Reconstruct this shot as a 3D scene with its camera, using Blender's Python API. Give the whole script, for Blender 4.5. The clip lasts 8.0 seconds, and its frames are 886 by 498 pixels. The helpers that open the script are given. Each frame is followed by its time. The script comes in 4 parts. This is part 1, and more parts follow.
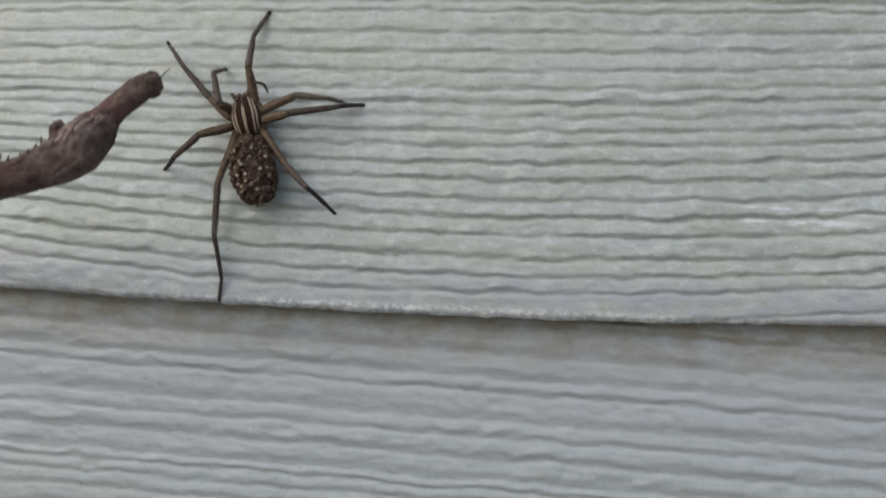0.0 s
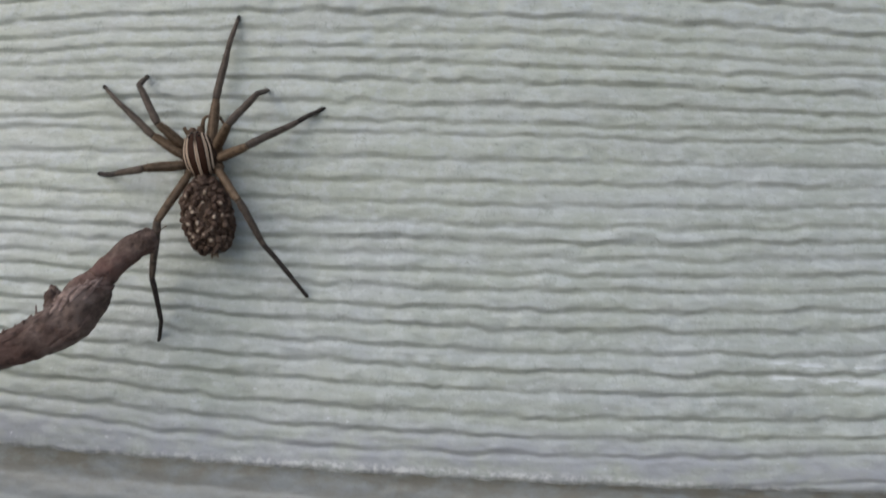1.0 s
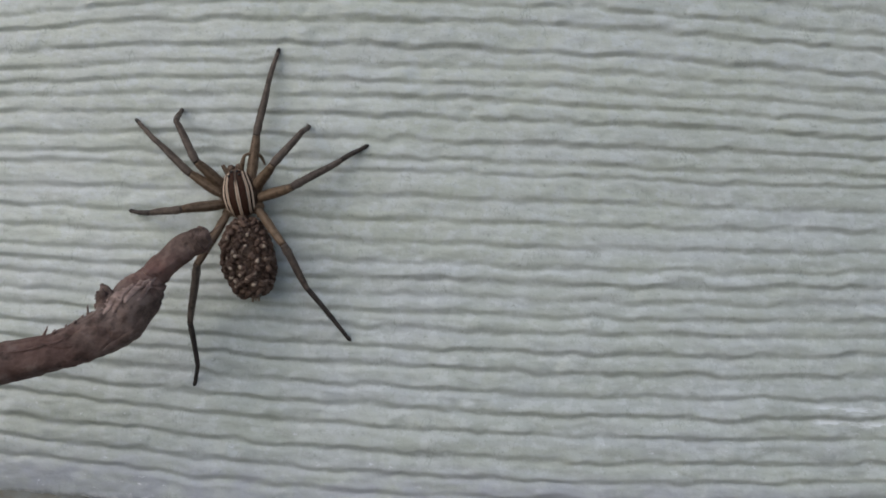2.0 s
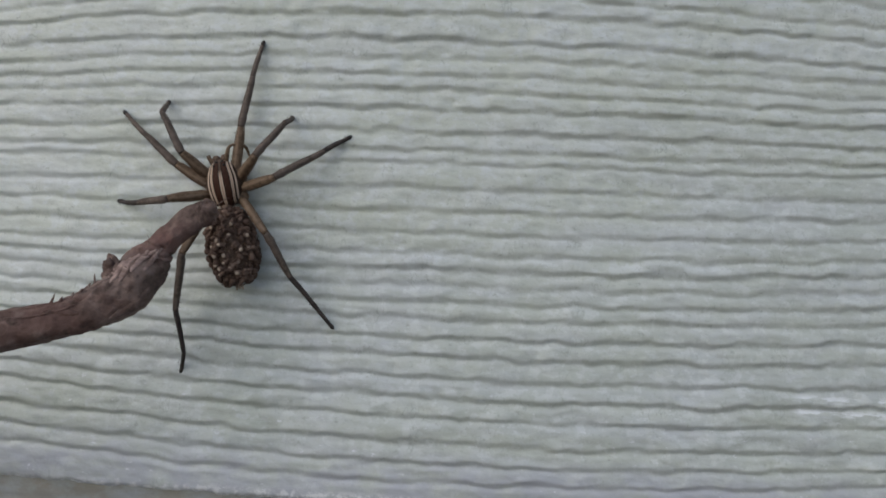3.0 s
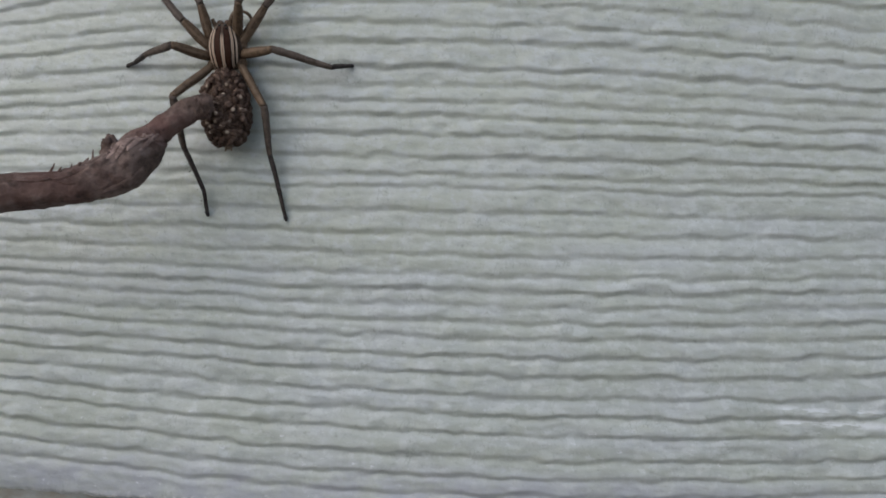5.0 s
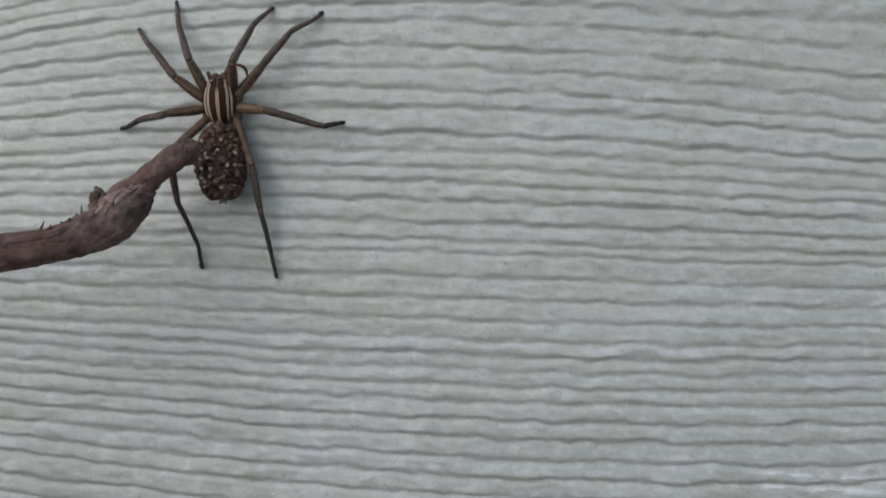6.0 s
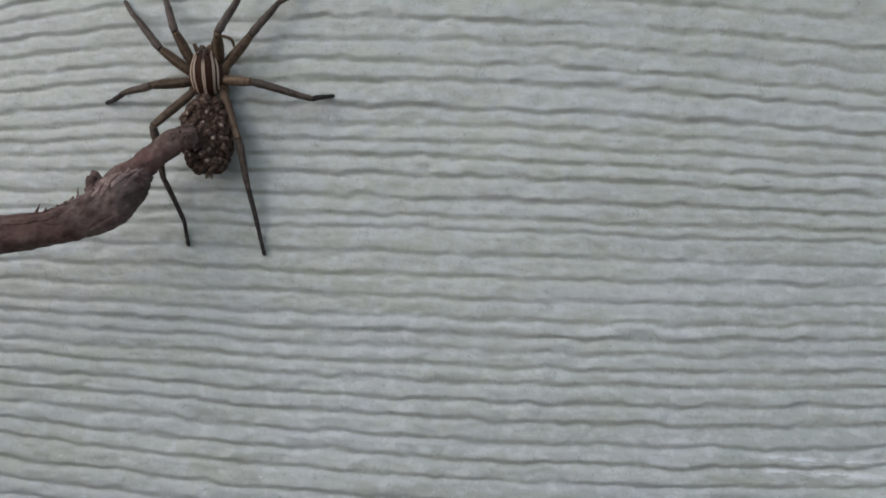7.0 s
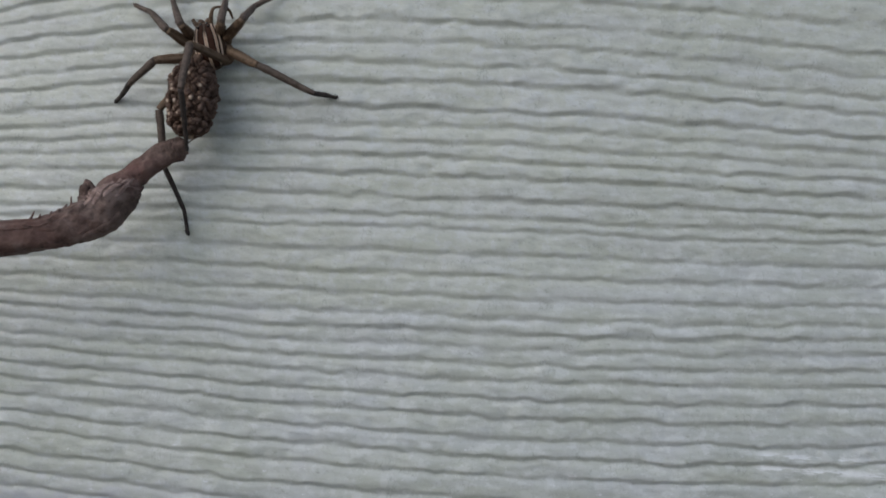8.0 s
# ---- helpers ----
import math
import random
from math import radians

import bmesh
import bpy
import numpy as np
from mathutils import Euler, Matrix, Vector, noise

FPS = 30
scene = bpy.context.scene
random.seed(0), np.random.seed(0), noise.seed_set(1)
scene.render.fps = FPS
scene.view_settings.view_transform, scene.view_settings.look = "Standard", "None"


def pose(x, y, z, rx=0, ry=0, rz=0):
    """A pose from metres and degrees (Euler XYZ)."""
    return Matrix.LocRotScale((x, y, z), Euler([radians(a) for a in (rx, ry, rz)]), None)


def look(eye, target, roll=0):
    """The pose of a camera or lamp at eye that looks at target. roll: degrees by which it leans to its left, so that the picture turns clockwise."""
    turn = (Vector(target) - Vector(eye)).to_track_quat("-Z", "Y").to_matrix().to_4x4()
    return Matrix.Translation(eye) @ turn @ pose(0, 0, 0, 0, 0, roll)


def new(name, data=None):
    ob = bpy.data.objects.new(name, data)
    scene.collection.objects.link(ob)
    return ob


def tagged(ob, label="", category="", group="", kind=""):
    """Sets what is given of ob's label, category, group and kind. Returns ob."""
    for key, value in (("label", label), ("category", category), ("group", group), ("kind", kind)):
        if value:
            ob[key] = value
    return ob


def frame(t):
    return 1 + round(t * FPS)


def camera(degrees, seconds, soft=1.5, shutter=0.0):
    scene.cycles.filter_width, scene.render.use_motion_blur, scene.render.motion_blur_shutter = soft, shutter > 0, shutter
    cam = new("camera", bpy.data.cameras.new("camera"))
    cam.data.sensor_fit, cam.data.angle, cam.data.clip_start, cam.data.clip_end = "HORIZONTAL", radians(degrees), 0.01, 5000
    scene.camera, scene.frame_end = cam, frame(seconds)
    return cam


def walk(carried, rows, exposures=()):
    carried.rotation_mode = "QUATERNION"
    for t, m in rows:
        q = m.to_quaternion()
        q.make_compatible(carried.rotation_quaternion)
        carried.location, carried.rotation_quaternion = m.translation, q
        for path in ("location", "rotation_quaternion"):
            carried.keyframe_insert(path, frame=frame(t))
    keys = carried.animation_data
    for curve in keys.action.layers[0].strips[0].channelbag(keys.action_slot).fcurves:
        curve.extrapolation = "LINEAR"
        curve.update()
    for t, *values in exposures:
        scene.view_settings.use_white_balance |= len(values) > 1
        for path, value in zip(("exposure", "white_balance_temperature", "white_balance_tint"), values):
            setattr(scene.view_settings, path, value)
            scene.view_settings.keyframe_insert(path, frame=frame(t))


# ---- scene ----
# Lengths below are in millimetres unless said otherwise; MM turns them into metres.
MM = 0.001
cam = camera(60.0, 8.0, soft=1.8, shutter=0.2)
CAMERA_ROWS = [
    (0, 0.01361, -0.16785, 1.16040, 91.153, -2.481, 2.480),
    (0.2, 0.01963, -0.16785, 1.16443, 91.539, -2.971, 3.052),
    (0.3, 0.02417, -0.16644, 1.16438, 92.105, -3.237, 4.101),
    (0.4, 0.02139, -0.16397, 1.16641, 91.620, -3.015, 3.405),
    (0.5, 0.01698, -0.16140, 1.17110, 90.807, -2.795, 2.446),
    (0.7, 0.01236, -0.15857, 1.18305, 90.399, -2.835, 2.195),
    (0.8, 0.01116, -0.15654, 1.18688, 89.889, -2.883, 1.870),
    (1, 0.00972, -0.15055, 1.19927, 88.045, -2.796, 1.636),
    (1.2, -0.00268, -0.14513, 1.21023, 86.836, -3.180, -0.746),
    (2.3, -0.00638, -0.14838, 1.20964, 86.974, -3.313, -0.894),
    (2.5, -0.00193, -0.14947, 1.20935, 87.074, -3.349, -0.248),
    (2.7, -0.00046, -0.14980, 1.20701, 87.185, -3.524, 0.135),
    (3, 0.00000, -0.14875, 1.20780, 86.995, -3.295, 0.173),
    (3.3, -0.00133, -0.14815, 1.20595, 87.589, -3.265, -0.007),
    (3.5, -0.00108, -0.14858, 1.20726, 87.085, -3.100, 0.038),
    (3.6, -0.00031, -0.14880, 1.20601, 87.166, -3.225, 0.202),
    (3.7, 0.00056, -0.14949, 1.20529, 87.209, -3.276, 0.225),
    (3.8, 0.00151, -0.14992, 1.20632, 87.062, -3.231, 0.214),
    (4, 0.00275, -0.15127, 1.21049, 86.591, -3.355, 0.529),
    (4.2, 0.00053, -0.15231, 1.20993, 87.083, -3.394, 0.164),
    (5.3, 0.00229, -0.15390, 1.22105, 85.320, -2.502, 0.643),
    (5.5, 0.00164, -0.15304, 1.22750, 84.966, -2.719, 0.639),
    (5.6, 0.00200, -0.15311, 1.23215, 84.494, -3.068, 0.936),
    (5.8, 0.00113, -0.15362, 1.23350, 84.402, -3.186, 0.648),
    (6, 0.00392, -0.15369, 1.23328, 84.058, -3.107, 0.901),
    (6.2, 0.00915, -0.15360, 1.22980, 84.668, -3.344, 1.580),
    (6.5, 0.01137, -0.15035, 1.22415, 84.917, -3.108, 1.868),
    (6.7, 0.01066, -0.14981, 1.22702, 84.724, -3.151, 1.838),
    (6.9, 0.00762, -0.14992, 1.22560, 85.168, -3.133, 1.342),
    (7, 0.00751, -0.15045, 1.22698, 84.589, -3.078, 1.507),
    (7.3, 0.01006, -0.15123, 1.22453, 84.971, -3.324, 1.886),
    (7.5, 0.00856, -0.15180, 1.22439, 84.910, -3.371, 1.610),
    (7.7, 0.00730, -0.15235, 1.22515, 84.766, -3.198, 1.508),
    (8, 0.00718, -0.15312, 1.22708, 84.572, -3.467, 1.537),
]
walk(cam, [(t, pose(*p)) for t, *p in CAMERA_ROWS], [(0.0, 0.18, 6780, 7), (1.0, 0.21, 6660, 8), (2.5, 0.09, 6520, 9), (4.0, 0.09, 6510, 9), (6.0, 0.05, 6510, 10), (8.0, 0.02, 6460, 10)])

# The wall's own space: x along the boards, z up the board's face, -y out of it; the boards lean back as lapped siding does.
LEAN_BACK = -3.0
WALL = pose(0, 0, 1.2, LEAN_BACK)
BOARD_PITCH = 152.0
BOARD_EDGE = -50.4
BOARD_THICK = 7.9

# ---- light: an overcast afternoon, the brighter part of the sky up and to one side ----
SUN_FROM = Vector((-0.62, -0.66, 0.62))
sun = new("sun", bpy.data.lights.new("sun", "SUN"))
sun.data.energy, sun.data.angle, sun.data.color = 0.5, radians(75), (1.0, 0.98, 0.95)
sun.matrix_world = look(SUN_FROM * 5 + Vector((0, 0, 1.2)), (0, 0, 1.2))
world = bpy.data.worlds.new("overcast_sky")
scene.world = world
world.use_nodes = True
_sky = world.node_tree.nodes.new("ShaderNodeTexSky")
_sky.sky_type, _sky.sun_disc = "NISHITA", False
_sky.sun_elevation, _sky.sun_rotation = math.asin(SUN_FROM.normalized().z), math.atan2(SUN_FROM.x, SUN_FROM.y)
_sky.air_density, _sky.dust_density, _sky.ozone_density = 1.0, 1.5, 1.0
_bg = world.node_tree.nodes["Background"]
_bg.inputs["Strength"].default_value = 0.15
_cloud = world.node_tree.nodes.new("ShaderNodeHueSaturation")
_cloud.inputs["Saturation"].default_value = 0.7
world.node_tree.links.new(_sky.outputs["Color"], _cloud.inputs["Color"])
world.node_tree.links.new(_cloud.outputs["Color"], _bg.inputs["Color"])


# ---- materials ----
class Nodes:
    """A short way to write a procedural material."""

    def __init__(self, name):
        self.mat = bpy.data.materials.new(name)
        self.mat.use_nodes = True
        self.tree = self.mat.node_tree
        self.bsdf = self.tree.nodes["Principled BSDF"]

    def add(self, kind, **values):
        n = self.tree.nodes.new("ShaderNode" + kind)
        for key, value in values.items():
            n.inputs[key.replace("_", " ")].default_value = value
        return n

    def link(self, a, b):
        self.tree.links.new(a, b)

    def coords(self, scale=(1, 1, 1)):
        c, m = self.add("TexCoord"), self.add("Mapping", Scale=scale)
        self.link(c.outputs["Object"], m.inputs["Vector"])
        return m.outputs["Vector"]

    def noise(self, vector, scale, detail=4.0, rough=0.55):
        n = self.add("TexNoise", Scale=scale, Detail=detail, Roughness=rough)
        self.link(vector, n.inputs["Vector"])
        return n.outputs["Fac"]

    def ramp(self, fac, stops):
        n = self.tree.nodes.new("ShaderNodeValToRGB")
        e = n.color_ramp.elements
        while len(e) < len(stops):
            e.new(0.5)
        for el, (p, c) in zip(e, stops):
            el.position, el.color = p, (*c, 1) if len(c) == 3 else c
        self.link(fac, n.inputs["Fac"])
        return n.outputs["Color"]

    def mix(self, fac, a, b):
        n = self.tree.nodes.new("ShaderNodeMix")
        n.data_type = "RGBA"
        for value, socket in ((fac, n.inputs[0]), (a, n.inputs[6]), (b, n.inputs[7])):
            if isinstance(value, (int, float)):
                socket.default_value = value
            elif isinstance(value, tuple):
                socket.default_value = (*value, 1)
            else:
                self.link(value, socket)
        return n.outputs[2]

    def math(self, op, a, b=0.0, clamp=False):
        n = self.tree.nodes.new("ShaderNodeMath")
        n.operation, n.use_clamp = op, clamp
        for value, socket in ((a, n.inputs[0]), (b, n.inputs[1])):
            if isinstance(value, (int, float)):
                socket.default_value = value
            else:
                self.link(value, socket)
        return n.outputs[0]

    def finish(self, colour, rough, bump=None, strength=0.5, distance=0.0003, metal=0.0, sheen=0.5):
        self.bsdf.inputs["Specular IOR Level"].default_value = sheen
        self.link(colour, self.bsdf.inputs["Base Color"])
        if isinstance(rough, (int, float)):
            self.bsdf.inputs["Roughness"].default_value = rough
        else:
            self.link(rough, self.bsdf.inputs["Roughness"])
        self.bsdf.inputs["Metallic"].default_value = metal
        if bump is not None:
            n = self.add("Bump", Strength=strength, Distance=distance)
            self.link(bump, n.inputs["Height"])
            self.link(n.outputs["Normal"], self.bsdf.inputs["Normal"])
        return self.mat


def siding_material():
    """Weathered grey-green paint on grained siding: chalky blotches along the grain, bluish worn patches, fine specks."""
    m = Nodes("weathered_siding_paint")
    broad = m.noise(m.coords((15, 15, 24)), 1.0, 3.0, 0.5)
    tint = m.noise(m.coords((70, 70, 110)), 1.0, 3.0, 0.55)
    blotch = m.noise(m.coords((170, 170, 250)), 1.0, 6.0, 0.68)
    chip = m.noise(m.coords((300, 300, 420)), 1.0, 5.0, 0.62)
    smear = m.noise(m.coords((420, 420, 130)), 1.0, 4.0, 0.6)
    speck = m.noise(m.coords((900, 900, 1300)), 1.0, 4.0, 0.6)
    streak = m.noise(m.coords((90, 90, 900)), 1.0, 4.0, 0.6)
    base = m.ramp(blotch, [(0.34, (0.318, 0.345, 0.312)), (0.50, (0.430, 0.462, 0.424)), (0.64, (0.575, 0.612, 0.596))])
    # paint shifts from yellowish to cold lavender; its darker lower part is painted-in shade
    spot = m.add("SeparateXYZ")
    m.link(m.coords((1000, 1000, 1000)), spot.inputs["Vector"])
    shade_tone = m.math("ADD", m.math("MULTIPLY", spot.outputs["X"], 0.0048), m.math("MULTIPLY", m.math("SUBTRACT", broad, 0.5), 1.5))
    shade_tone = m.math("SUBTRACT", shade_tone, m.math("MULTIPLY", m.math("SUBTRACT", m.math("ABSOLUTE", m.math("ADD", spot.outputs["Z"], 24.0)), 22.0), 0.014))
    # the boards nearer the ground are colder, at the dark end of this shade
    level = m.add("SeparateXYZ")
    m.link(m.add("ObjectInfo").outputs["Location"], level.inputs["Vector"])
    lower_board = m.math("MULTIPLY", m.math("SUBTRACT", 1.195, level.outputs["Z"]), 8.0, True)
    shade_tone = m.math("ADD", shade_tone, m.math("MULTIPLY", lower_board, 1.1))
    cool = m.ramp(m.math("ADD", shade_tone, 0.5, True), [(0.15, (0.540, 0.565, 0.455)), (0.50, (0.420, 0.450, 0.420)), (0.78, (0.318, 0.350, 0.400)), (1.0, (0.280, 0.316, 0.382))])
    colour = m.mix(0.60, base, cool)
    colour = m.mix(0.42, colour, m.ramp(tint, [(0.36, (0.420, 0.455, 0.362)), (0.50, (0.415, 0.440, 0.420)), (0.62, (0.405, 0.410, 0.480))]))
    colour = m.mix(0.06, colour, m.ramp(streak, [(0.35, (0.318, 0.345, 0.320)), (0.65, (0.487, 0.515, 0.500))]))
    colour = m.mix(m.ramp(smear, [(0.56, (0, 0, 0)), (0.64, (0.60,) * 3)]), colour, (0.555, 0.590, 0.585))
    # chalky patches where the paint is worn, dull ones where a film of grime stays
    colour = m.mix(m.ramp(chip, [(0.53, (0, 0, 0)), (0.58, (0.85,) * 3)]), colour, (0.580, 0.618, 0.645))
    colour = m.mix(m.ramp(chip, [(0.36, (0.70,) * 3), (0.46, (0, 0, 0))]), colour, (0.314, 0.336, 0.312))
    # wide bleached and grimy areas
    bleach = m.noise(m.coords((34, 34, 62)), 1.0, 4.0, 0.62)
    colour = m.mix(0.34, colour, m.ramp(bleach, [(0.36, (0.330, 0.358, 0.330)), (0.48, (0.415, 0.446, 0.420)), (0.60, (0.545, 0.582, 0.600))]))
    # paint rubbed pale on the crests of the grain
    worn_crest = m.ramp(m.add("NewGeometry").outputs["Pointiness"], [(0.505, (0, 0, 0)), (0.56, (0.55,) * 3)])
    colour = m.mix(worn_crest, colour, (0.56, 0.59, 0.60))
    # bands of the grain that took the paint differently
    band = m.noise(m.coords((9, 9, 210)), 1.0, 3.0, 0.55)
    colour = m.mix(0.20, colour, m.ramp(band, [(0.38, (0.405, 0.425, 0.345)), (0.50, (0.400, 0.426, 0.410)), (0.62, (0.385, 0.402, 0.470))]))
    # bluer once more on the lower boards
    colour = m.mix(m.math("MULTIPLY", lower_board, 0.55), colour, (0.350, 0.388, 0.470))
    pits = m.noise(m.coords((620, 620, 760)), 1.0, 5.0, 0.7)
    colour = m.mix(m.ramp(pits, [(0.28, (0.75,) * 3), (0.39, (0, 0, 0))]), colour, (0.169, 0.180, 0.155))
    colour = m.mix(m.ramp(pits, [(0.62, (0, 0, 0)), (0.73, (0.6,) * 3)]), colour, (0.597, 0.630, 0.639))
    colour = m.mix(0.28, colour, m.ramp(speck, [(0.30, (0.218, 0.230, 0.210)), (0.42, (0.417, 0.450, 0.420)), (0.62, (0.417, 0.450, 0.420)), (0.76, (0.616, 0.650, 0.639))]))
    # short hairline cracks across the grain, where the paint has lifted
    vein = m.noise(m.coords((230, 230, 95)), 1.0, 3.0, 0.7)
    vein = m.math("SUBTRACT", 1.0, m.math("MULTIPLY", m.math("ABSOLUTE", m.math("SUBTRACT", vein, 0.5)), 75.0), True)
    lifted = m.noise(m.coords((130, 130, 260)), 1.0, 3.0, 0.6)
    vein = m.math("MULTIPLY", vein, m.math("MULTIPLY", m.math("SUBTRACT", lifted, 0.52), 9.0, True))
    colour = m.mix(m.math("MULTIPLY", vein, 0.55), colour, (0.205, 0.222, 0.205))
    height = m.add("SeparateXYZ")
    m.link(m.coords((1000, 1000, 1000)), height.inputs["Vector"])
    # bluer towards the top of each board
    board_top = m.math("MULTIPLY", m.math("SUBTRACT", height.outputs["Z"], 62.0), 0.05, True)
    colour = m.mix(m.math("MULTIPLY", board_top, 0.45), colour, (0.389, 0.408, 0.462))
    # brown dust along the lap, darkened further to paint in the lap's shade
    dust_shade = m.math("MULTIPLY", m.math("SUBTRACT", height.outputs["Z"], 88.0), 0.09, True)
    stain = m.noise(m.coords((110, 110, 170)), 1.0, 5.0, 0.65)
    dust_shade = m.math("MULTIPLY", dust_shade, m.math("MULTIPLY", m.math("SUBTRACT", stain, 0.36), 5.0, True), True)
    colour = m.mix(m.math("MULTIPLY", dust_shade, 0.85), colour, (0.275, 0.250, 0.202))
    # a lavender tint above the lower edge, with shade painted into its darker colour
    film_shade = m.math("MULTIPLY", m.math("SUBTRACT", -38.5, height.outputs["Z"]), 0.18, True)
    film_shade = m.math("MULTIPLY", film_shade, m.math("MULTIPLY", m.math("SUBTRACT", stain, 0.34), 4.0, True), True)
    colour = m.mix(m.math("MULTIPLY", film_shade, 0.75), colour, (0.345, 0.356, 0.420))
    # bare pale chips on the lower edge
    lip = m.math("MULTIPLY", m.math("SUBTRACT", -47.9, height.outputs["Z"]), 0.9, True)
    lip = m.math("MULTIPLY", lip, m.math("MULTIPLY", m.math("SUBTRACT", pits, 0.46), 9.0, True))
    colour = m.mix(m.math("MULTIPLY", lip, 0.95), colour, (0.64, 0.65, 0.67))
    # bare chips on the lower ridges
    bare = m.noise(m.coords((420, 420, 900)), 1.0, 4.0, 0.7)
    low_ridges = m.math("MULTIPLY", m.math("SUBTRACT", -24.0, height.outputs["Z"]), 0.15, True)
    chipped = m.math("MULTIPLY", m.math("MULTIPLY", m.math("SUBTRACT", bare, 0.65), 16.0, True), low_ridges)
    colour = m.mix(m.math("MULTIPLY", chipped, 0.9), colour, (0.68, 0.70, 0.74))
    # a pale scuff along one ridge, where the board was rubbed
    place = m.add("SeparateXYZ")
    m.link(m.coords((1000, 1000, 1000)), place.inputs["Vector"])
    rag = m.noise(m.coords((150, 150, 900)), 1.0, 4.0, 0.65)
    along = m.math("MULTIPLY", m.math("SMOOTH_MIN", m.math("SUBTRACT", place.outputs["X"], 68.5), 4.0), 0.4, True)
    dz = m.math("ABSOLUTE", m.math("SUBTRACT", m.math("ABSOLUTE", m.math("SUBTRACT", place.outputs["Z"], -26.2)), 1.35))
    across = m.math("SUBTRACT", 1.0, m.math("MULTIPLY", dz, 0.95), True)
    scuff = m.math("MULTIPLY", m.math("MULTIPLY", along, across), m.math("MULTIPLY", m.math("SUBTRACT", rag, 0.47), 14.0, True), True)
    colour = m.mix(m.math("MULTIPLY", scuff, 0.72), colour, (0.76, 0.79, 0.84))
    return m.finish(colour, m.ramp(blotch, [(0.3, (0.40,) * 3), (0.7, (0.55,) * 3)]), m.mix(0.5, speck, chip), 0.45, 0.0003, sheen=0.7)


def bark_material():
    m = Nodes("peeling_brown_bark")
    a = m.noise(m.coords((260, 260, 260)), 1.0, 6.0, 0.65)
    b = m.noise(m.coords((700, 700, 700)), 1.0, 5.0, 0.65)
    broad = m.noise(m.coords((70, 70, 70)), 1.0, 2.0, 0.5)
    colour = m.ramp(a, [(0.34, (0.036, 0.023, 0.020)), (0.50, (0.120, 0.080, 0.068)), (0.66, (0.265, 0.190, 0.168))])
    colour = m.mix(m.ramp(broad, [(0.52, (0, 0, 0)), (0.66, (0.55,) * 3)]), colour, (0.140, 0.066, 0.056))
    grey = m.noise(m.coords((130, 130, 130)), 1.0, 4.0, 0.6)
    colour = m.mix(m.ramp(grey, [(0.54, (0, 0, 0)), (0.64, (0.65,) * 3)]), colour, (0.200, 0.155, 0.142))
    # red-brown inner bark between the tip and the bend
    place = m.add("SeparateXYZ")
    m.link(m.coords((1000, 1000, 1000)), place.inputs["Vector"])
    peeled = m.math("SUBTRACT", 1.0, m.math("MULTIPLY", m.math("ABSOLUTE", m.math("ADD", place.outputs["Y"], 7.0)), 0.22), True)
    patch = m.ramp(m.noise(m.coords((210, 210, 210)), 1.0, 4.0, 0.6), [(0.40, (0, 0, 0)), (0.56, (0.75,) * 3)])
    colour = m.mix(m.math("MULTIPLY", peeled, patch), colour, (0.150, 0.062, 0.055))
    knot = m.noise(m.coords((340, 340, 340)), 1.0, 3.0, 0.6)
    colour = m.mix(m.ramp(knot, [(0.30, (0.85,) * 3), (0.40, (0, 0, 0))]), colour, (0.022, 0.013, 0.011))
    colour = m.mix(0.35, colour, m.ramp(b, [(0.35, (0.050, 0.034, 0.029)), (0.70, (0.205, 0.145, 0.125))]))
    return m.finish(colour, 0.78, m.mix(0.35, a, b), 0.9, 0.0006, sheen=0.25)


def pith_material():
    m = Nodes("pale_torn_bark_fibre")
    a = m.noise(m.coords((300, 1200, 1200)), 1.0, 5.0)
    return m.finish(m.ramp(a, [(0.3, (0.120, 0.076, 0.066)), (0.7, (0.330, 0.240, 0.215))]), 0.8, a, 0.7, 0.0004)


def leg_material(name, low, high, pale):
    m = Nodes(name)
    a = m.noise(m.coords((500, 2500, 2500)), 1.0, 5.0, 0.6)
    hair = m.noise(m.coords((5000, 2200, 2200)), 1.0, 2.0)
    place = m.add("SeparateXYZ")
    m.link(m.coords((1000, 1000, 1000)), place.inputs["Vector"])
    ring = m.math("MULTIPLY", m.math("SUBTRACT", 0.30, m.math("ABSOLUTE", m.math("SUBTRACT", place.outputs["Y"], 0.12))), 5.0, True)
    colour = m.ramp(a, [(0.3, low), (0.7, high)])
    colour = m.mix(m.math("MULTIPLY", ring, 0.22), colour, pale)
    # dark hair at the joint
    joint = m.math("MULTIPLY", m.math("SUBTRACT", 1.1, place.outputs["X"]), 1.6, True)
    colour = m.mix(m.math("MULTIPLY", joint, 0.18), colour, tuple(0.40 * c for c in low))
    spots = m.noise(m.coords((900, 900, 900)), 1.0, 3.0, 0.6)
    colour = m.mix(m.ramp(spots, [(0.34, (0.6,) * 3), (0.46, (0, 0, 0))]), colour, tuple(0.55 * c for c in low))
    return m.finish(colour, 0.66, hair, 0.6, 0.00015, sheen=0.2)


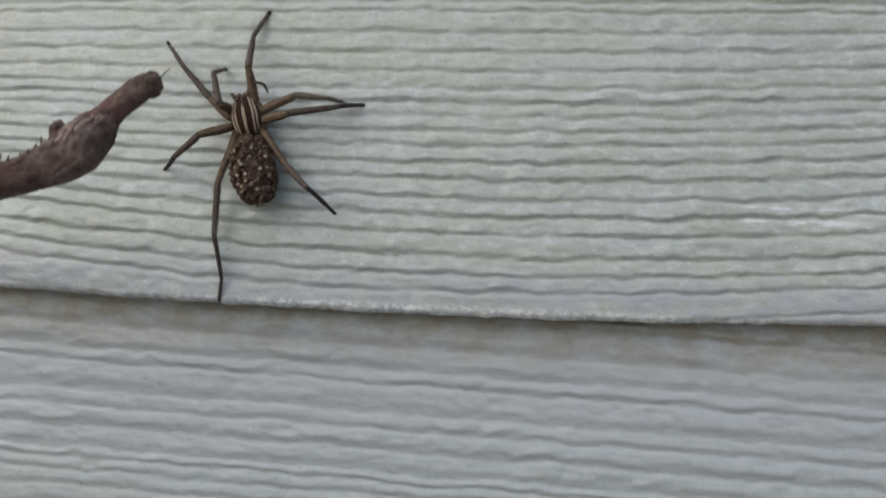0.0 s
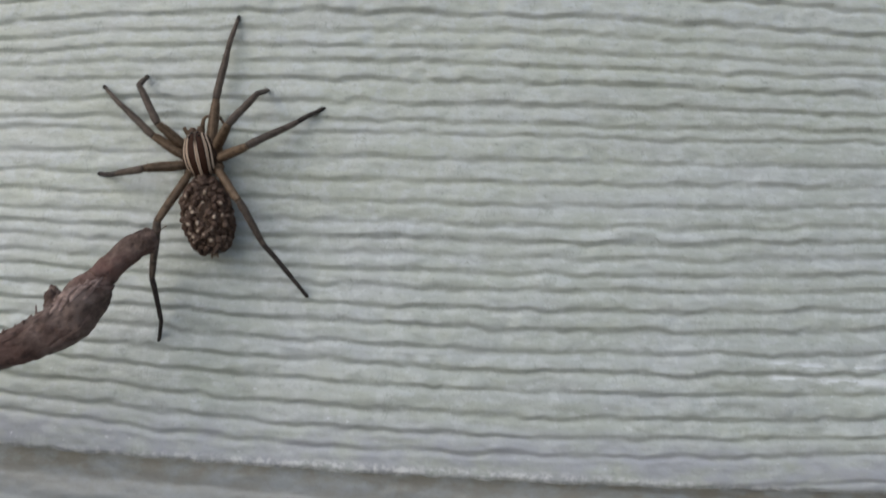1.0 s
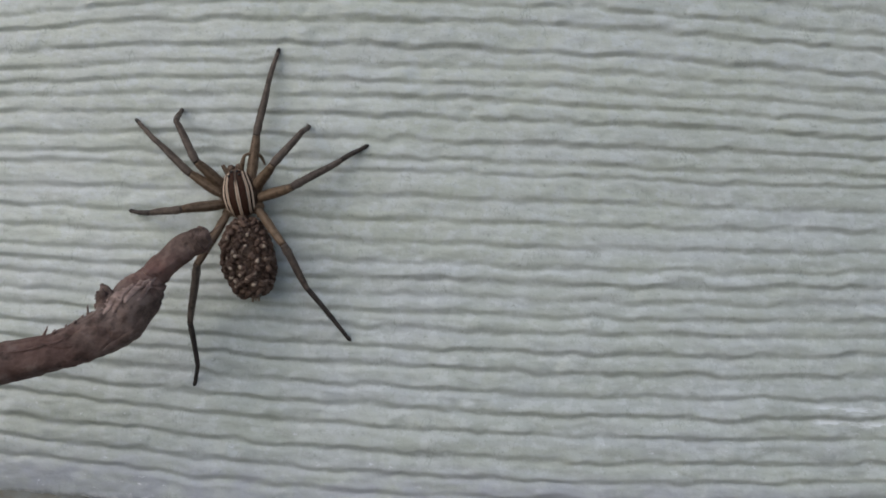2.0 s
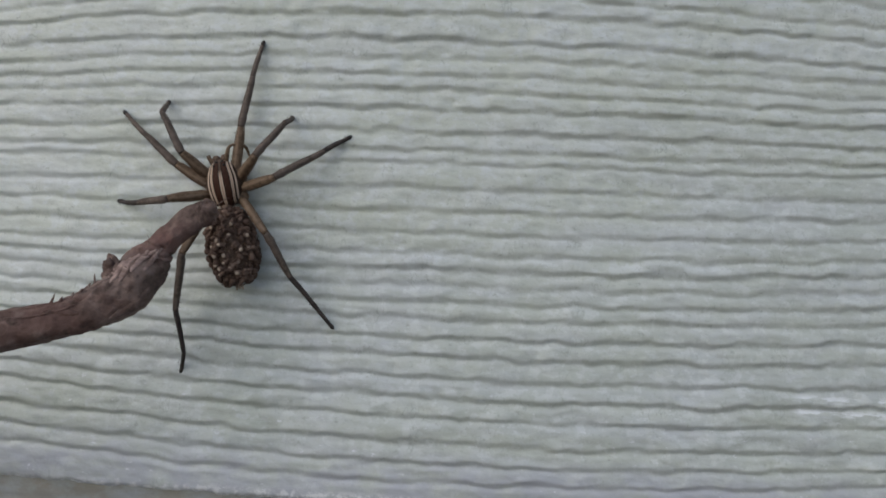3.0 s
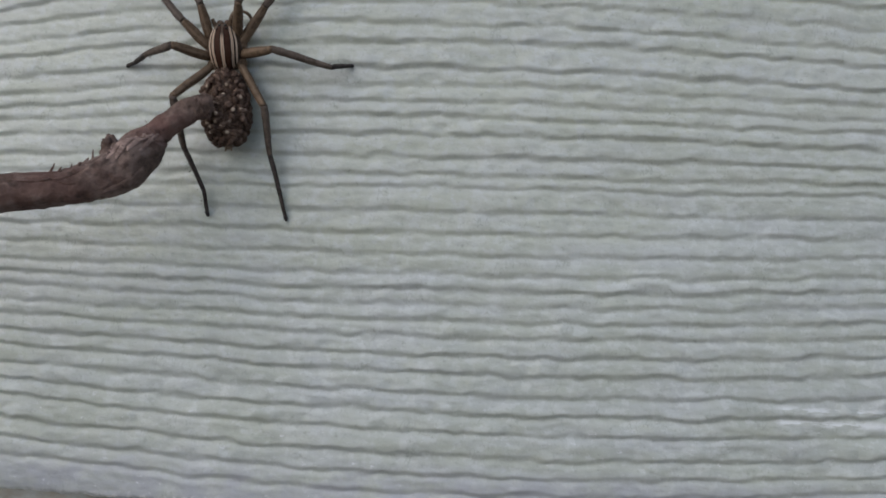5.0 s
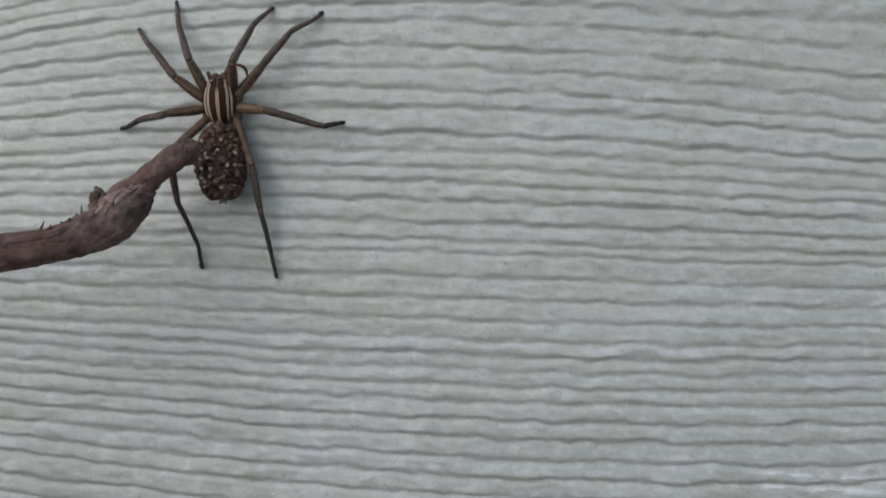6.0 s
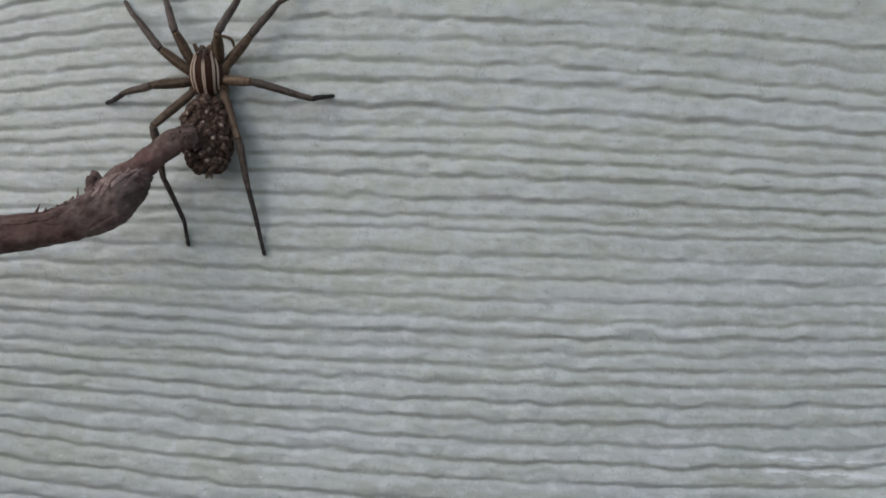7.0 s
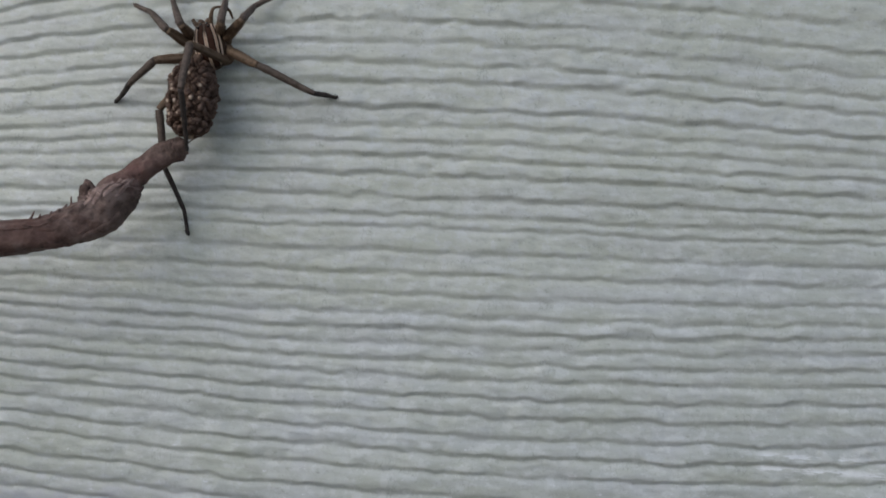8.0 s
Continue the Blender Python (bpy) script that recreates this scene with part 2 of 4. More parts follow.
def carapace_material():
    """Dark brown bands either side of a pale mid stripe, pale flanks with a thin dark line."""
    m = Nodes("striped_carapace")
    place = m.add("SeparateXYZ")
    m.link(m.coords((1000, 1000, 1000)), place.inputs["Vector"])
    wave = m.noise(m.coords((420, 420, 420)), 1.0, 3.0)
    # the stripes run along the shield and close in towards both ends
    y = m.math("MULTIPLY", m.math("ADD", place.outputs["Y"], 0.5), 1 / 6.0)
    half = m.math("SUBTRACT", 3.85, m.math("MULTIPLY", m.math("MULTIPLY", y, y), 2.2))
    x = m.math("DIVIDE", m.math("ABSOLUTE", place.outputs["X"]), half)
    x = m.math("ADD", x, m.math("MULTIPLY", m.math("SUBTRACT", wave, 0.5), 0.10))
    pale, dark, tan = (0.56, 0.44, 0.35), (0.009, 0.004, 0.003), (0.26, 0.175, 0.125)
    brown = (0.034, 0.013, 0.008)
    colour = m.ramp(x, [(0.0, tan), (0.062, pale), (0.085, dark), (0.15, brown), (0.34, brown), (0.42, dark), (0.445, pale), (0.49, tan), (0.53, pale), (0.555, dark), (0.615, dark), (0.635, pale), (0.69, pale), (0.71, dark), (0.76, (0.055, 0.034, 0.024))])
    # the mid stripe darkens towards the eyes
    brow = m.math("MULTIPLY", m.math("SUBTRACT", place.outputs["Y"], 1.2), 0.7, True)
    brow = m.math("MULTIPLY", brow, m.math("MULTIPLY", m.math("SUBTRACT", 0.16, x), 12.0, True))
    colour = m.mix(m.math("MULTIPLY", brow, 0.85), colour, dark)
    fine = m.noise(m.coords((2500, 900, 2500)), 1.0, 4.0)
    colour = m.mix(0.05, colour, m.ramp(fine, [(0.3, (0.03, 0.016, 0.01)), (0.7, (0.30, 0.23, 0.18))]))
    return m.finish(colour, 0.6, fine, 0.4, 0.0002, sheen=0.08)


def hide_material():
    m = Nodes("brown_abdomen_hair")
    a = m.noise(m.coords((900, 900, 900)), 1.0, 5.0)
    return m.finish(m.ramp(a, [(0.3, (0.062, 0.040, 0.030)), (0.7, (0.16, 0.110, 0.082))]), 0.7, a, 0.8, 0.0004, sheen=0.2)


def spiderling_material(name, spotted):
    """Brown bodies, many of those on top with a pale spot on the back."""
    m = Nodes(name)
    info = m.add("ObjectInfo")
    a = m.noise(m.coords((2200, 2200, 2200)), 1.0, 3.0)
    place = m.add("SeparateXYZ")
    m.link(m.coords((1000, 1000, 1000)), place.inputs["Vector"])
    own = m.ramp(info.outputs["Random"], [(0.0, (0.068, 0.042, 0.032)), (0.6, (0.112, 0.072, 0.056)), (1.0, (0.165, 0.113, 0.090))])
    colour = m.mix(m.ramp(a, [(0.48, (0, 0, 0)), (0.72, (0.5,) * 3)]), own, (0.055, 0.034, 0.025))
    if not spotted:
        return m.finish(colour, 0.65, a, 0.3, 0.0001, sheen=0.15)
    y = m.math("ADD", place.outputs["Y"], 0.25)
    far = m.math("ADD", m.math("MULTIPLY", place.outputs["X"], place.outputs["X"]), m.math("MULTIPLY", y, y))
    back = m.math("MULTIPLY", m.math("SUBTRACT", 0.16, far), 12.0, True)
    back = m.math("MULTIPLY", back, m.math("MULTIPLY", m.math("SUBTRACT", place.outputs["Z"], 0.5), 5.0, True))
    lucky = m.math("MULTIPLY", m.math("SUBTRACT", info.outputs["Random"], 0.62), 4.0, True)
    colour = m.mix(m.math("MULTIPLY", back, lucky), colour, (0.42, 0.335, 0.262))
    return m.finish(colour, 0.6, a, 0.3, 0.0001, sheen=0.18)


def plain_material(name, low, high, scale, rough):
    m = Nodes(name)
    a = m.noise(m.coords((scale,) * 3), 1.0, 6.0)
    return m.finish(m.ramp(a, [(0.3, low), (0.7, high)]), rough, a, 0.5, 0.002)


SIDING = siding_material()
BARK, FIBRE = bark_material(), pith_material()
FEMUR = leg_material("leg_brown", (0.085, 0.056, 0.036), (0.188, 0.130, 0.090), (0.26, 0.195, 0.145))
TIBIA = leg_material("leg_grey_brown", (0.064, 0.049, 0.041), (0.140, 0.109, 0.092), (0.195, 0.156, 0.132))
TARSUS = leg_material("leg_dark", (0.024, 0.020, 0.019), (0.062, 0.050, 0.046), (0.100, 0.080, 0.073))
CARAPACE, HIDE = carapace_material(), hide_material()
SPIDERLING, SPOTTED_SPIDERLING = spiderling_material("spiderling_skin", False), spiderling_material("spotted_spiderling_skin", True)
TUFT = plain_material("black_tuft", (0.012, 0.010, 0.010), (0.035, 0.028, 0.027), 1800, 0.8)
EYE = plain_material("black_eye", (0.004, 0.004, 0.004), (0.008, 0.007, 0.007), 500, 0.12)
PALE_HAIR = plain_material("pale_hair", (0.22, 0.16, 0.12), (0.38, 0.30, 0.23), 1500, 0.7)
SHEATHING = plain_material("grey_sheathing_board", (0.18, 0.17, 0.15), (0.26, 0.245, 0.22), 30, 0.85)
SOIL = plain_material("bare_ground", (0.07, 0.060, 0.046), (0.14, 0.122, 0.096), 6, 0.95)


# ---- mesh helpers ----
def mesh_object(name, verts, faces, material, smooth=True):
    me = bpy.data.meshes.new(name)
    me.from_pydata(verts, [], faces)
    me.materials.append(material)
    if smooth:
        me.polygons.foreach_set("use_smooth", [True] * len(me.polygons))
    me.update()
    return new(name, me)


def part(name, bm, material, parent, label=""):
    me = bpy.data.meshes.new(name)
    bm.normal_update()
    bm.to_mesh(me)
    bm.free()
    me.materials.append(material)
    me.polygons.foreach_set("use_smooth", [True] * len(me.polygons))
    ob = new(name, me)
    ob.parent = parent
    return tagged(ob, label)


def lattice(seed, n=64):
    return np.random.RandomState(seed).rand(n, n) * 2 - 1


def smooth_noise(x, z, seed):
    """Value noise in -1..1 over arrays, one bump per unit."""
    tab = lattice(seed)
    xi, zi = np.floor(x).astype(int), np.floor(z).astype(int)
    fx, fz = x - xi, z - zi
    fx, fz = fx * fx * (3 - 2 * fx), fz * fz * (3 - 2 * fz)
    a, b = tab[xi % 64, zi % 64], tab[(xi + 1) % 64, zi % 64]
    c, d = tab[xi % 64, (zi + 1) % 64], tab[(xi + 1) % 64, (zi + 1) % 64]
    return (a * (1 - fx) + b * fx) * (1 - fz) + (c * (1 - fx) + d * fx) * fz


def tube(points, radii, sides=10, wobble=None, caps=True):
    """A bmesh tube round a line of points; wobble(i, angle) scales its radius."""
    bm = bmesh.new()
    rings, side = [], Vector((0, 0, 1))
    for i, p in enumerate(points):
        d = (points[min(i + 1, len(points) - 1)] - points[max(i - 1, 0)]).normalized()
        u = d.cross(side)
        u = u.normalized() if u.length > 1e-6 else Vector((1, 0, 0))
        v = u.cross(d).normalized()
        ring = []
        for k in range(sides):
            a = 2 * math.pi * k / sides
            r = radii[i] * (wobble(i, a) if wobble else 1)
            ring.append(bm.verts.new(p + (u * math.cos(a) + v * math.sin(a)) * r))
        rings.append(ring)
    for r0, r1 in zip(rings, rings[1:]):
        for k in range(sides):
            bm.faces.new((r0[k], r0[(k + 1) % sides], r1[(k + 1) % sides], r1[k]))
    if caps:
        for ring, p in ((rings[0], points[0]), (rings[-1], points[-1])):
            c = bm.verts.new(p)
            for k in range(sides):
                bm.faces.new((ring[k], ring[(k + 1) % sides], c))
        bmesh.ops.recalc_face_normals(bm, faces=bm.faces)
    return bm


def ellipsoid(centre, semi, u=20, v=14, shape=None):
    bm = bmesh.new()
    bmesh.ops.create_uvsphere(bm, u_segments=u, v_segments=v, radius=1.0)
    for w in bm.verts:
        c = w.co.copy()
        if shape:
            c = shape(c)
        w.co = Vector((c.x * semi[0] + centre[0], c.y * semi[1] + centre[1], c.z * semi[2] + centre[2])) * MM
    return bm


# ---- the wall of lapped siding boards ----
GRAIN_TURN = radians(3.3)


def grain_level(x, z, seed, slope, drift):
    """The grain's own height: level lines of it are the grooves. drift: how the grain wanders along the board, by powers of x and z."""
    xt = x * math.cos(GRAIN_TURN) + z * math.sin(GRAIN_TURN)
    zt = -x * math.sin(GRAIN_TURN) + z * math.cos(GRAIN_TURN)
    u, w = np.clip(xt / 100, -1.0, 1.0), np.clip(zt / 50, -1.1, 1.4)
    wander = slope * xt
    for i, c in enumerate(drift):
        wander = wander - c * u ** (1 + i // 5) * w ** (i % 5)
    n = 0.12 * smooth_noise(xt / 21, zt / 13, seed) + 0.38 * smooth_noise(xt / 8.5, zt / 4.5, seed + 1) + 0.34 * smooth_noise(xt / 3.6, zt / 3.0, seed + 2) + 0.22 * smooth_noise(xt / 1.6, zt / 1.3, seed + 7) + 0.13 * smooth_noise(xt / 0.75, zt / 0.9, seed + 13)
    return zt + wander + n


def relief(x, z, grooves, depths, seed, slope, drift, edge):
    """How far the grain stands out of the board's face: each band rises sharply over its groove and falls away upwards."""
    g = grain_level(x, z, seed, slope, drift)
    k = np.clip(np.searchsorted(grooves, g.ravel()).reshape(g.shape), 1, len(grooves) - 1)
    low, high = grooves[k - 1], grooves[k]
    s = np.clip((g - low) / (high - low), 0, 1)
    width = high - low
    rise = np.clip(edge / width, 0.12, 0.5)
    up = np.clip(s / rise, 0, 1)
    up = up * up * (3 - 2 * up)
    slope_back = 1 - 0.55 * np.clip((s - rise) / (1 - rise), 0, 1) ** 1.2
    tuck = np.clip(0.8 / width, 0.08, 0.3)
    tail = np.clip((1 - s) / tuck, 0, 1) ** 0.8
    fade = 0.85 + 0.35 * smooth_noise(x / 9, z / 3.5, seed + 5) + 0.35 * smooth_noise(x / 2.7, z / 2, seed + 8)
    # worn smoother towards the board's left end, above its lower edge
    fade = fade * (1 - 0.26 * np.clip((-x - 15) / 45, 0, 1) * np.clip((z + 10) / 15, 0, 1))
    own = depths[k - 1] * np.clip(fade, 0.3, 1.3)
    h = own * up * slope_back * tail
    h += 0.09 * smooth_noise(x / 1.7, z / 1.3, seed + 3) + 0.05 * smooth_noise(x / 0.8, z / 0.6, seed + 4) + 0.10 * smooth_noise(x / 4.5, z / 2.2, seed + 12)
    return h + 0.25 * smooth_noise(x / 31, z / 12, seed + 6)


def board(name, xs, zs, seed, grooves, depths, slope, drift, sag, edge):
    """One siding board as a closed section swept along x; zs starts at its lower edge."""
    X, Z = np.meshgrid(xs, zs, indexing="ij")
    lower = sag * (xs / 85.0) ** 2 * np.exp(-((xs / 200) ** 2)) + 0.20 * smooth_noise(xs / 3.1, xs * 0, seed + 9) + 0.15 * smooth_noise(xs / 0.9, xs * 0, seed + 10)
    near = np.clip(1 - (Z - zs[0]) / 14.0, 0, 1)
    Z = Z + lower[:, None] * near
    H = relief(X, Z, grooves, depths, seed, slope, drift, edge)
    drop = Z - (zs[0] + lower)[:, None]
    H *= 0.35 + 0.65 * np.clip(drop / 5.0, 0, 1)
    H -= 0.55 * np.clip(1 - drop / 0.9, 0, 1) ** 2
    front = np.stack([X, -H, Z], -1)
    bottom = []
    for dz, y in ((-0.22, 0.75), (-0.30, 1.5), (-0.28, BOARD_THICK)):
        bottom.append(np.stack([xs, np.full_like(xs, y), zs[0] + lower + dz], -1)[:, None])
    back = np.stack([xs, np.full_like(xs, BOARD_THICK), np.full_like(xs, zs[-1])], -1)[:, None]
    section = np.concatenate([back, bottom[2], bottom[1], bottom[0], front], 1)
    nx, nz = section.shape[:2]
    verts = (section.reshape(-1, 3) * MM).tolist()
    i, j = np.meshgrid(np.arange(nx - 1), np.arange(nz), indexing="ij")
    j2 = (j + 1) % nz
    quads = np.stack([i * nz + j, (i + 1) * nz + j, (i + 1) * nz + j2, i * nz + j2], -1).reshape(-1, 4).tolist()
    caps = [list(range(nz))[::-1], [(nx - 1) * nz + q for q in range(nz)]]
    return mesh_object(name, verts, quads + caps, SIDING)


def groove_row(seed, low, high, step):
    r, z, out = random.Random(seed), low, []
    while z < high:
        out.append(z)
        z += step * r.uniform(0.65, 1.4)
    return out


# grooves of the board on which the spider walks, from its lower edge up
NEAR_DRIFT = (-3.71, 2.27, -3.47, -1.88, 3.23, 2.45, -5.59, -3.98, 0.1, 1.29, -0.66, 0.66, -0.67, 0.71, 1.34, -0.16, -1.39, -0.89, 0.26, 0.61, 0.55, 0.13, -0.14, 0.41, 0.57)
NEAR_GROOVES = [-45.6, -41.9, -38.0, -33.1, -29.2, -25.4, -21.2, -17.5, -13.7, -10.6, -7.3, -4.3, -1.2, 2.9, 7.1, 11.5, 16.5, 18.9, 22.6, 27.0, 30.5, 33.6, 36.9, 40.4, 45.4, 49.1, 53.4, 57.6, 62.4, 66.3]


def groove_depth(g):
    """The grain stands out most low on the board and again above the middle, where the spider ends up."""
    return 1.5 if g < -12 else 1.2 if g < -2 else 0.95 if g < 20 else 1.2 if g < 46 else 1.0


def spread(dense, reach, step, rough):
    mid = np.arange(-dense, dense + step / 2, step)
    side = np.geomspace(1, (reach - dense) / rough + 1, 34)[1:] - 1
    out = dense + side * rough
    return np.concatenate([-out[::-1], mid, out])


def build_wall():
    wall = mesh_object("wall_front", *slab(-800, 800, 20, 2350, 14, 110), SHEATHING, smooth=False)
    wall.matrix_world = pose(0, 0, 0)
    tagged(wall, "outside wall clad with weathered grey lapped siding boards", "wall", kind="structure")
    full = BOARD_PITCH + 32.0
    for k in range(-7, 8):
        r = random.Random(100 + k)
        if k == 0:
            xs = spread(112, 790, 0.75, 18)
            zs = np.concatenate([BOARD_EDGE + np.arange(0, 124, 0.26), BOARD_EDGE + np.arange(124, full, 1.3)])
            grooves = np.array([-60.0, -52.0] + NEAR_GROOVES + groove_row(5, 70.2, 150, 4.0)) - 0.35
            slope, drift, seed, sag = 0.0, NEAR_DRIFT, 11, 2.0
        elif k == -1:
            xs = spread(112, 790, 0.9, 18)
            top = BOARD_PITCH + BOARD_EDGE
            zs = np.concatenate([BOARD_EDGE + np.arange(0, BOARD_PITCH - 52, 1.6), BOARD_EDGE + np.arange(BOARD_PITCH - 52, BOARD_PITCH + 3, 0.3), BOARD_EDGE + np.arange(BOARD_PITCH + 3, full, 2.0)])
            grooves = np.array(groove_row(8, -75, top - 38, 3.6) + groove_row(9, top - 36, top + 60, 4.9))
            slope, drift, seed, sag = 0.085, (), 37, 0.3
        else:
            xs = np.linspace(-790, 790, 60)
            zs = BOARD_EDGE + np.arange(0, full, 1.4)
            grooves = np.array(groove_row(50 + k, -110, 190, 4.2))
            slope, drift, seed, sag = r.uniform(-0.03, 0.06), (), 60 + 7 * k, 0.0
        rr = random.Random(300 + k)
        depths = np.array([rr.uniform(0.40, 0.64) * (groove_depth(g) if k == 0 else 1.35 if k == -1 else 1.0) for g in grooves])
        b = board("siding_board", xs, zs, seed, grooves, depths, slope, drift, sag, 3.0 if k == -1 else 1.35)
        b.parent = wall
        b.matrix_basis = pose(0, 0, k * BOARD_PITCH * MM) @ WALL
    return wall


def slab(x0, x1, z0, z1, y0, y1):
    v = [(x * MM, y * MM, z * MM) for x in (x0, x1) for y in (y0, y1) for z in (z0, z1)]
    return v, [(0, 1, 3, 2), (4, 6, 7, 5), (0, 4, 5, 1), (2, 3, 7, 6), (0, 2, 6, 4), (1, 5, 7, 3)]


build_wall()
ground = mesh_object("ground", [(-400, -400, 0), (400, -400, 0), (400, 400, 0), (-400, 400, 0)], [(0, 1, 2, 3)], SOIL, smooth=False)
tagged(ground, "bare brown ground at the foot of the wall", "ground", kind="structure")


# ---- the twig ----
# the twig from its tip back towards whoever holds it: x and y along the wall, distance out of it, radius
TWIG_LINE = [(-0.5, -0.4, 0.0, 1.46), (-1.2, -0.8, 0.0, 1.99), (-2.2, -1.5, 0.0, 2.3), (-4.1, -2.9, 0.8, 2.3), (-7.4, -7.4, 3.1, 2.15), (-8.3, -9.2, 3.9, 2.55), (-9.2, -11.3, 4.7, 3.5), (-11.0, -16.2, 6.8, 3.7), (-15.2, -19.8, 9.1, 3.1), (-20.0, -22.3, 11.3, 2.95), (-28.9, -25.4, 14.8, 3.25), (-45.0, -31.0, 21.0, 3.5), (-72.0, -41.0, 32.0, 3.8), (-115.0, -56.0, 50.0, 4.1)]


def catmull(rows, steps):
    p = [np.array(r, float) for r in rows]
    p = [2 * p[0] - p[1]] + p + [2 * p[-1] - p[-2]]
    out = []
    for a, b, c, d in zip(p, p[1:], p[2:], p[3:]):
        for k in range(steps):
            t = k / steps
            out.append(0.5 * (2 * b + (c - a) * t + (2 * a - 5 * b + 4 * c - d) * t * t + (3 * b - a - 3 * c + d) * t ** 3))
    return out + [p[-2]]


def build_twig():
    """A bent dead twig with twisted, flaking bark. Its space: x right and y up along the wall, z out of it, the tip at 0."""
    twig = new("twig")
    rows = catmull(TWIG_LINE, 26)
    pts = [Vector((x, y, z + 0.4 * math.sin(i * 0.035))) * MM for i, (x, y, z, _) in enumerate(rows)]
    radii = [r * MM for *_, r in rows]

    def wobble(i, a):
        s = i * 0.55
        tw = a + s * 0.055
        ridge = 0.035 * math.sin(3 * tw) + 0.012 * math.sin(7 * tw + 1.3 * math.sin(s * 0.09))
        q = Vector((math.cos(a) * 1.4, math.sin(a) * 1.4, s * 0.16))
        n = noise.fractal(q, 0.9, 2.1, 4)
        crack = noise.noise(Vector((math.cos(a) * 3.5, math.sin(a) * 3.5, s * 0.55 + 9)))
        swell = 0.10 * noise.noise(Vector((math.cos(a) * 0.9, math.sin(a) * 0.9, s * 0.10 + 31)))
        lump = swell + 0.16 * math.exp(-((i - 165) / 13) ** 2) * max(0, math.cos(a + 0.3))
        fine = noise.noise(Vector((math.cos(a) * 6, math.sin(a) * 6, s * 1.3 + 4)))
        # the fold at the bend, where one strand of bark laps over the other, and a long crevice behind it
        turn = a if a < 1.6 * math.pi else a - 2 * math.pi
        q = i - (184 - 62 * turn / math.pi) if -0.4 < turn < math.pi + 0.3 else 99
        fold = 0.20 * math.exp(-q / 20) * min(1, q / 3) if 0 <= q < 98 else (-0.22 * math.exp(q / 7) if q < 0 else 0)
        sleeve = 0.09 * max(0, min(1, (i - 96 + 9 * math.sin(turn)) / 3)) * math.exp(-max(0, i - 100) / 30)
        # small pits where twiglets broke off
        pit = -sum(d * math.exp(-(((i - i0) / 3.5) ** 2) - ((turn - a0) / 0.24) ** 2) for i0, a0, d in ((52, 1.25, 0.20), (74, 1.75, 0.22), (92, 1.15, 0.25), (101, 1.6, 0.18), (113, 2.1, 0.22), (122, 1.0, 0.18)))
        line = 0.55 + 0.25 * math.sin(i * 0.035)
        crevice = -0.30 * math.exp(-(((turn - line) / 0.13) ** 2)) * max(0, min(1, (i - 196) / 14))
        return 1 + ridge + 0.085 * n - 0.11 * max(0, crack) ** 1.5 + lump + 0.018 * fine + fold + sleeve + crevice + pit

    part("bark", tube(pts, radii, 64, wobble), BARK, twig)
    rnd = random.Random(4)

    def on_bark(i, a, lift):
        k = min(max(int(i), 1), len(pts) - 2)
        d = (pts[k + 1] - pts[k - 1]).normalized()
        u = d.cross(Vector((0, 0, 1))).normalized()
        v = u.cross(d)
        f = i - int(i)
        return pts[k].lerp(pts[k + 1], f) + (u * math.cos(a) + v * math.sin(a)) * (radii[k] * wobble(k, a % (2 * math.pi)) + lift * MM)

    def strip(name, i0, i1, a0, a1, width, lift, material, label=""):
        """A strip of bark lying along the twig, ragged at its sides and ends."""
        bm, rows, n = bmesh.new(), [], max(6, int(abs(i1 - i0) / 3))
        seed = rnd.uniform(0, 50)
        for j in range(n + 1):
            t = j / n
            w = width * (0.35 + 0.65 * math.sin(math.pi * min(1, max(0, t))) ** 0.5) * (1 + 0.5 * noise.noise(Vector((seed, j * 0.9, 0))))
            a = a0 + (a1 - a0) * t + 0.10 * noise.noise(Vector((seed, j * 0.35, 7)))
            up = lift * (1 + 0.8 * noise.noise(Vector((seed, j * 0.6, 3))))
            rows.append([bm.verts.new(on_bark(i0 + (i1 - i0) * t, a + w * c, e)) for c, e in ((-1.05, -0.3), (-0.9, up * 0.8), (-0.3, up), (0.35, up * 0.9), (0.95, up), (1.05, -0.3))])
        for r0, r1 in zip(rows, rows[1:]):
            for c in range(5):
                bm.faces.new((r0[c], r0[c + 1], r1[c + 1], r1[c]))
        bmesh.ops.recalc_face_normals(bm, faces=bm.faces)
        return part(name, bm, material, twig, label)

    # bark splitting into strips: a long one along the crevice, short ones all round
    strip("bark_strip", 192, 300, 0.10, 0.25, 0.24, 0.30, BARK)
    strip("bark_strip", 214, 262, 0.95, 0.80, 0.20, 0.22, BARK)
    for k in range(8):
        i0 = rnd.randrange(14, 280)
        a0 = rnd.uniform(0.1, 3.0)
        strip("bark_strip", i0, i0 + rnd.uniform(14, 40), a0, a0 + rnd.uniform(-0.5, 0.5), rnd.uniform(0.10, 0.26), rnd.uniform(0.06, 0.18), BARK)
    for k in range(5):
        a0 = 0.85 + 0.30 * k
        strip("peeled_fibre", 166 - 12 * k + rnd.uniform(-3, 3), 196 - 8 * k + rnd.uniform(-4, 4), a0, a0 - 0.15, 0.13, 0.10, FIBRE, "pale torn inner bark")

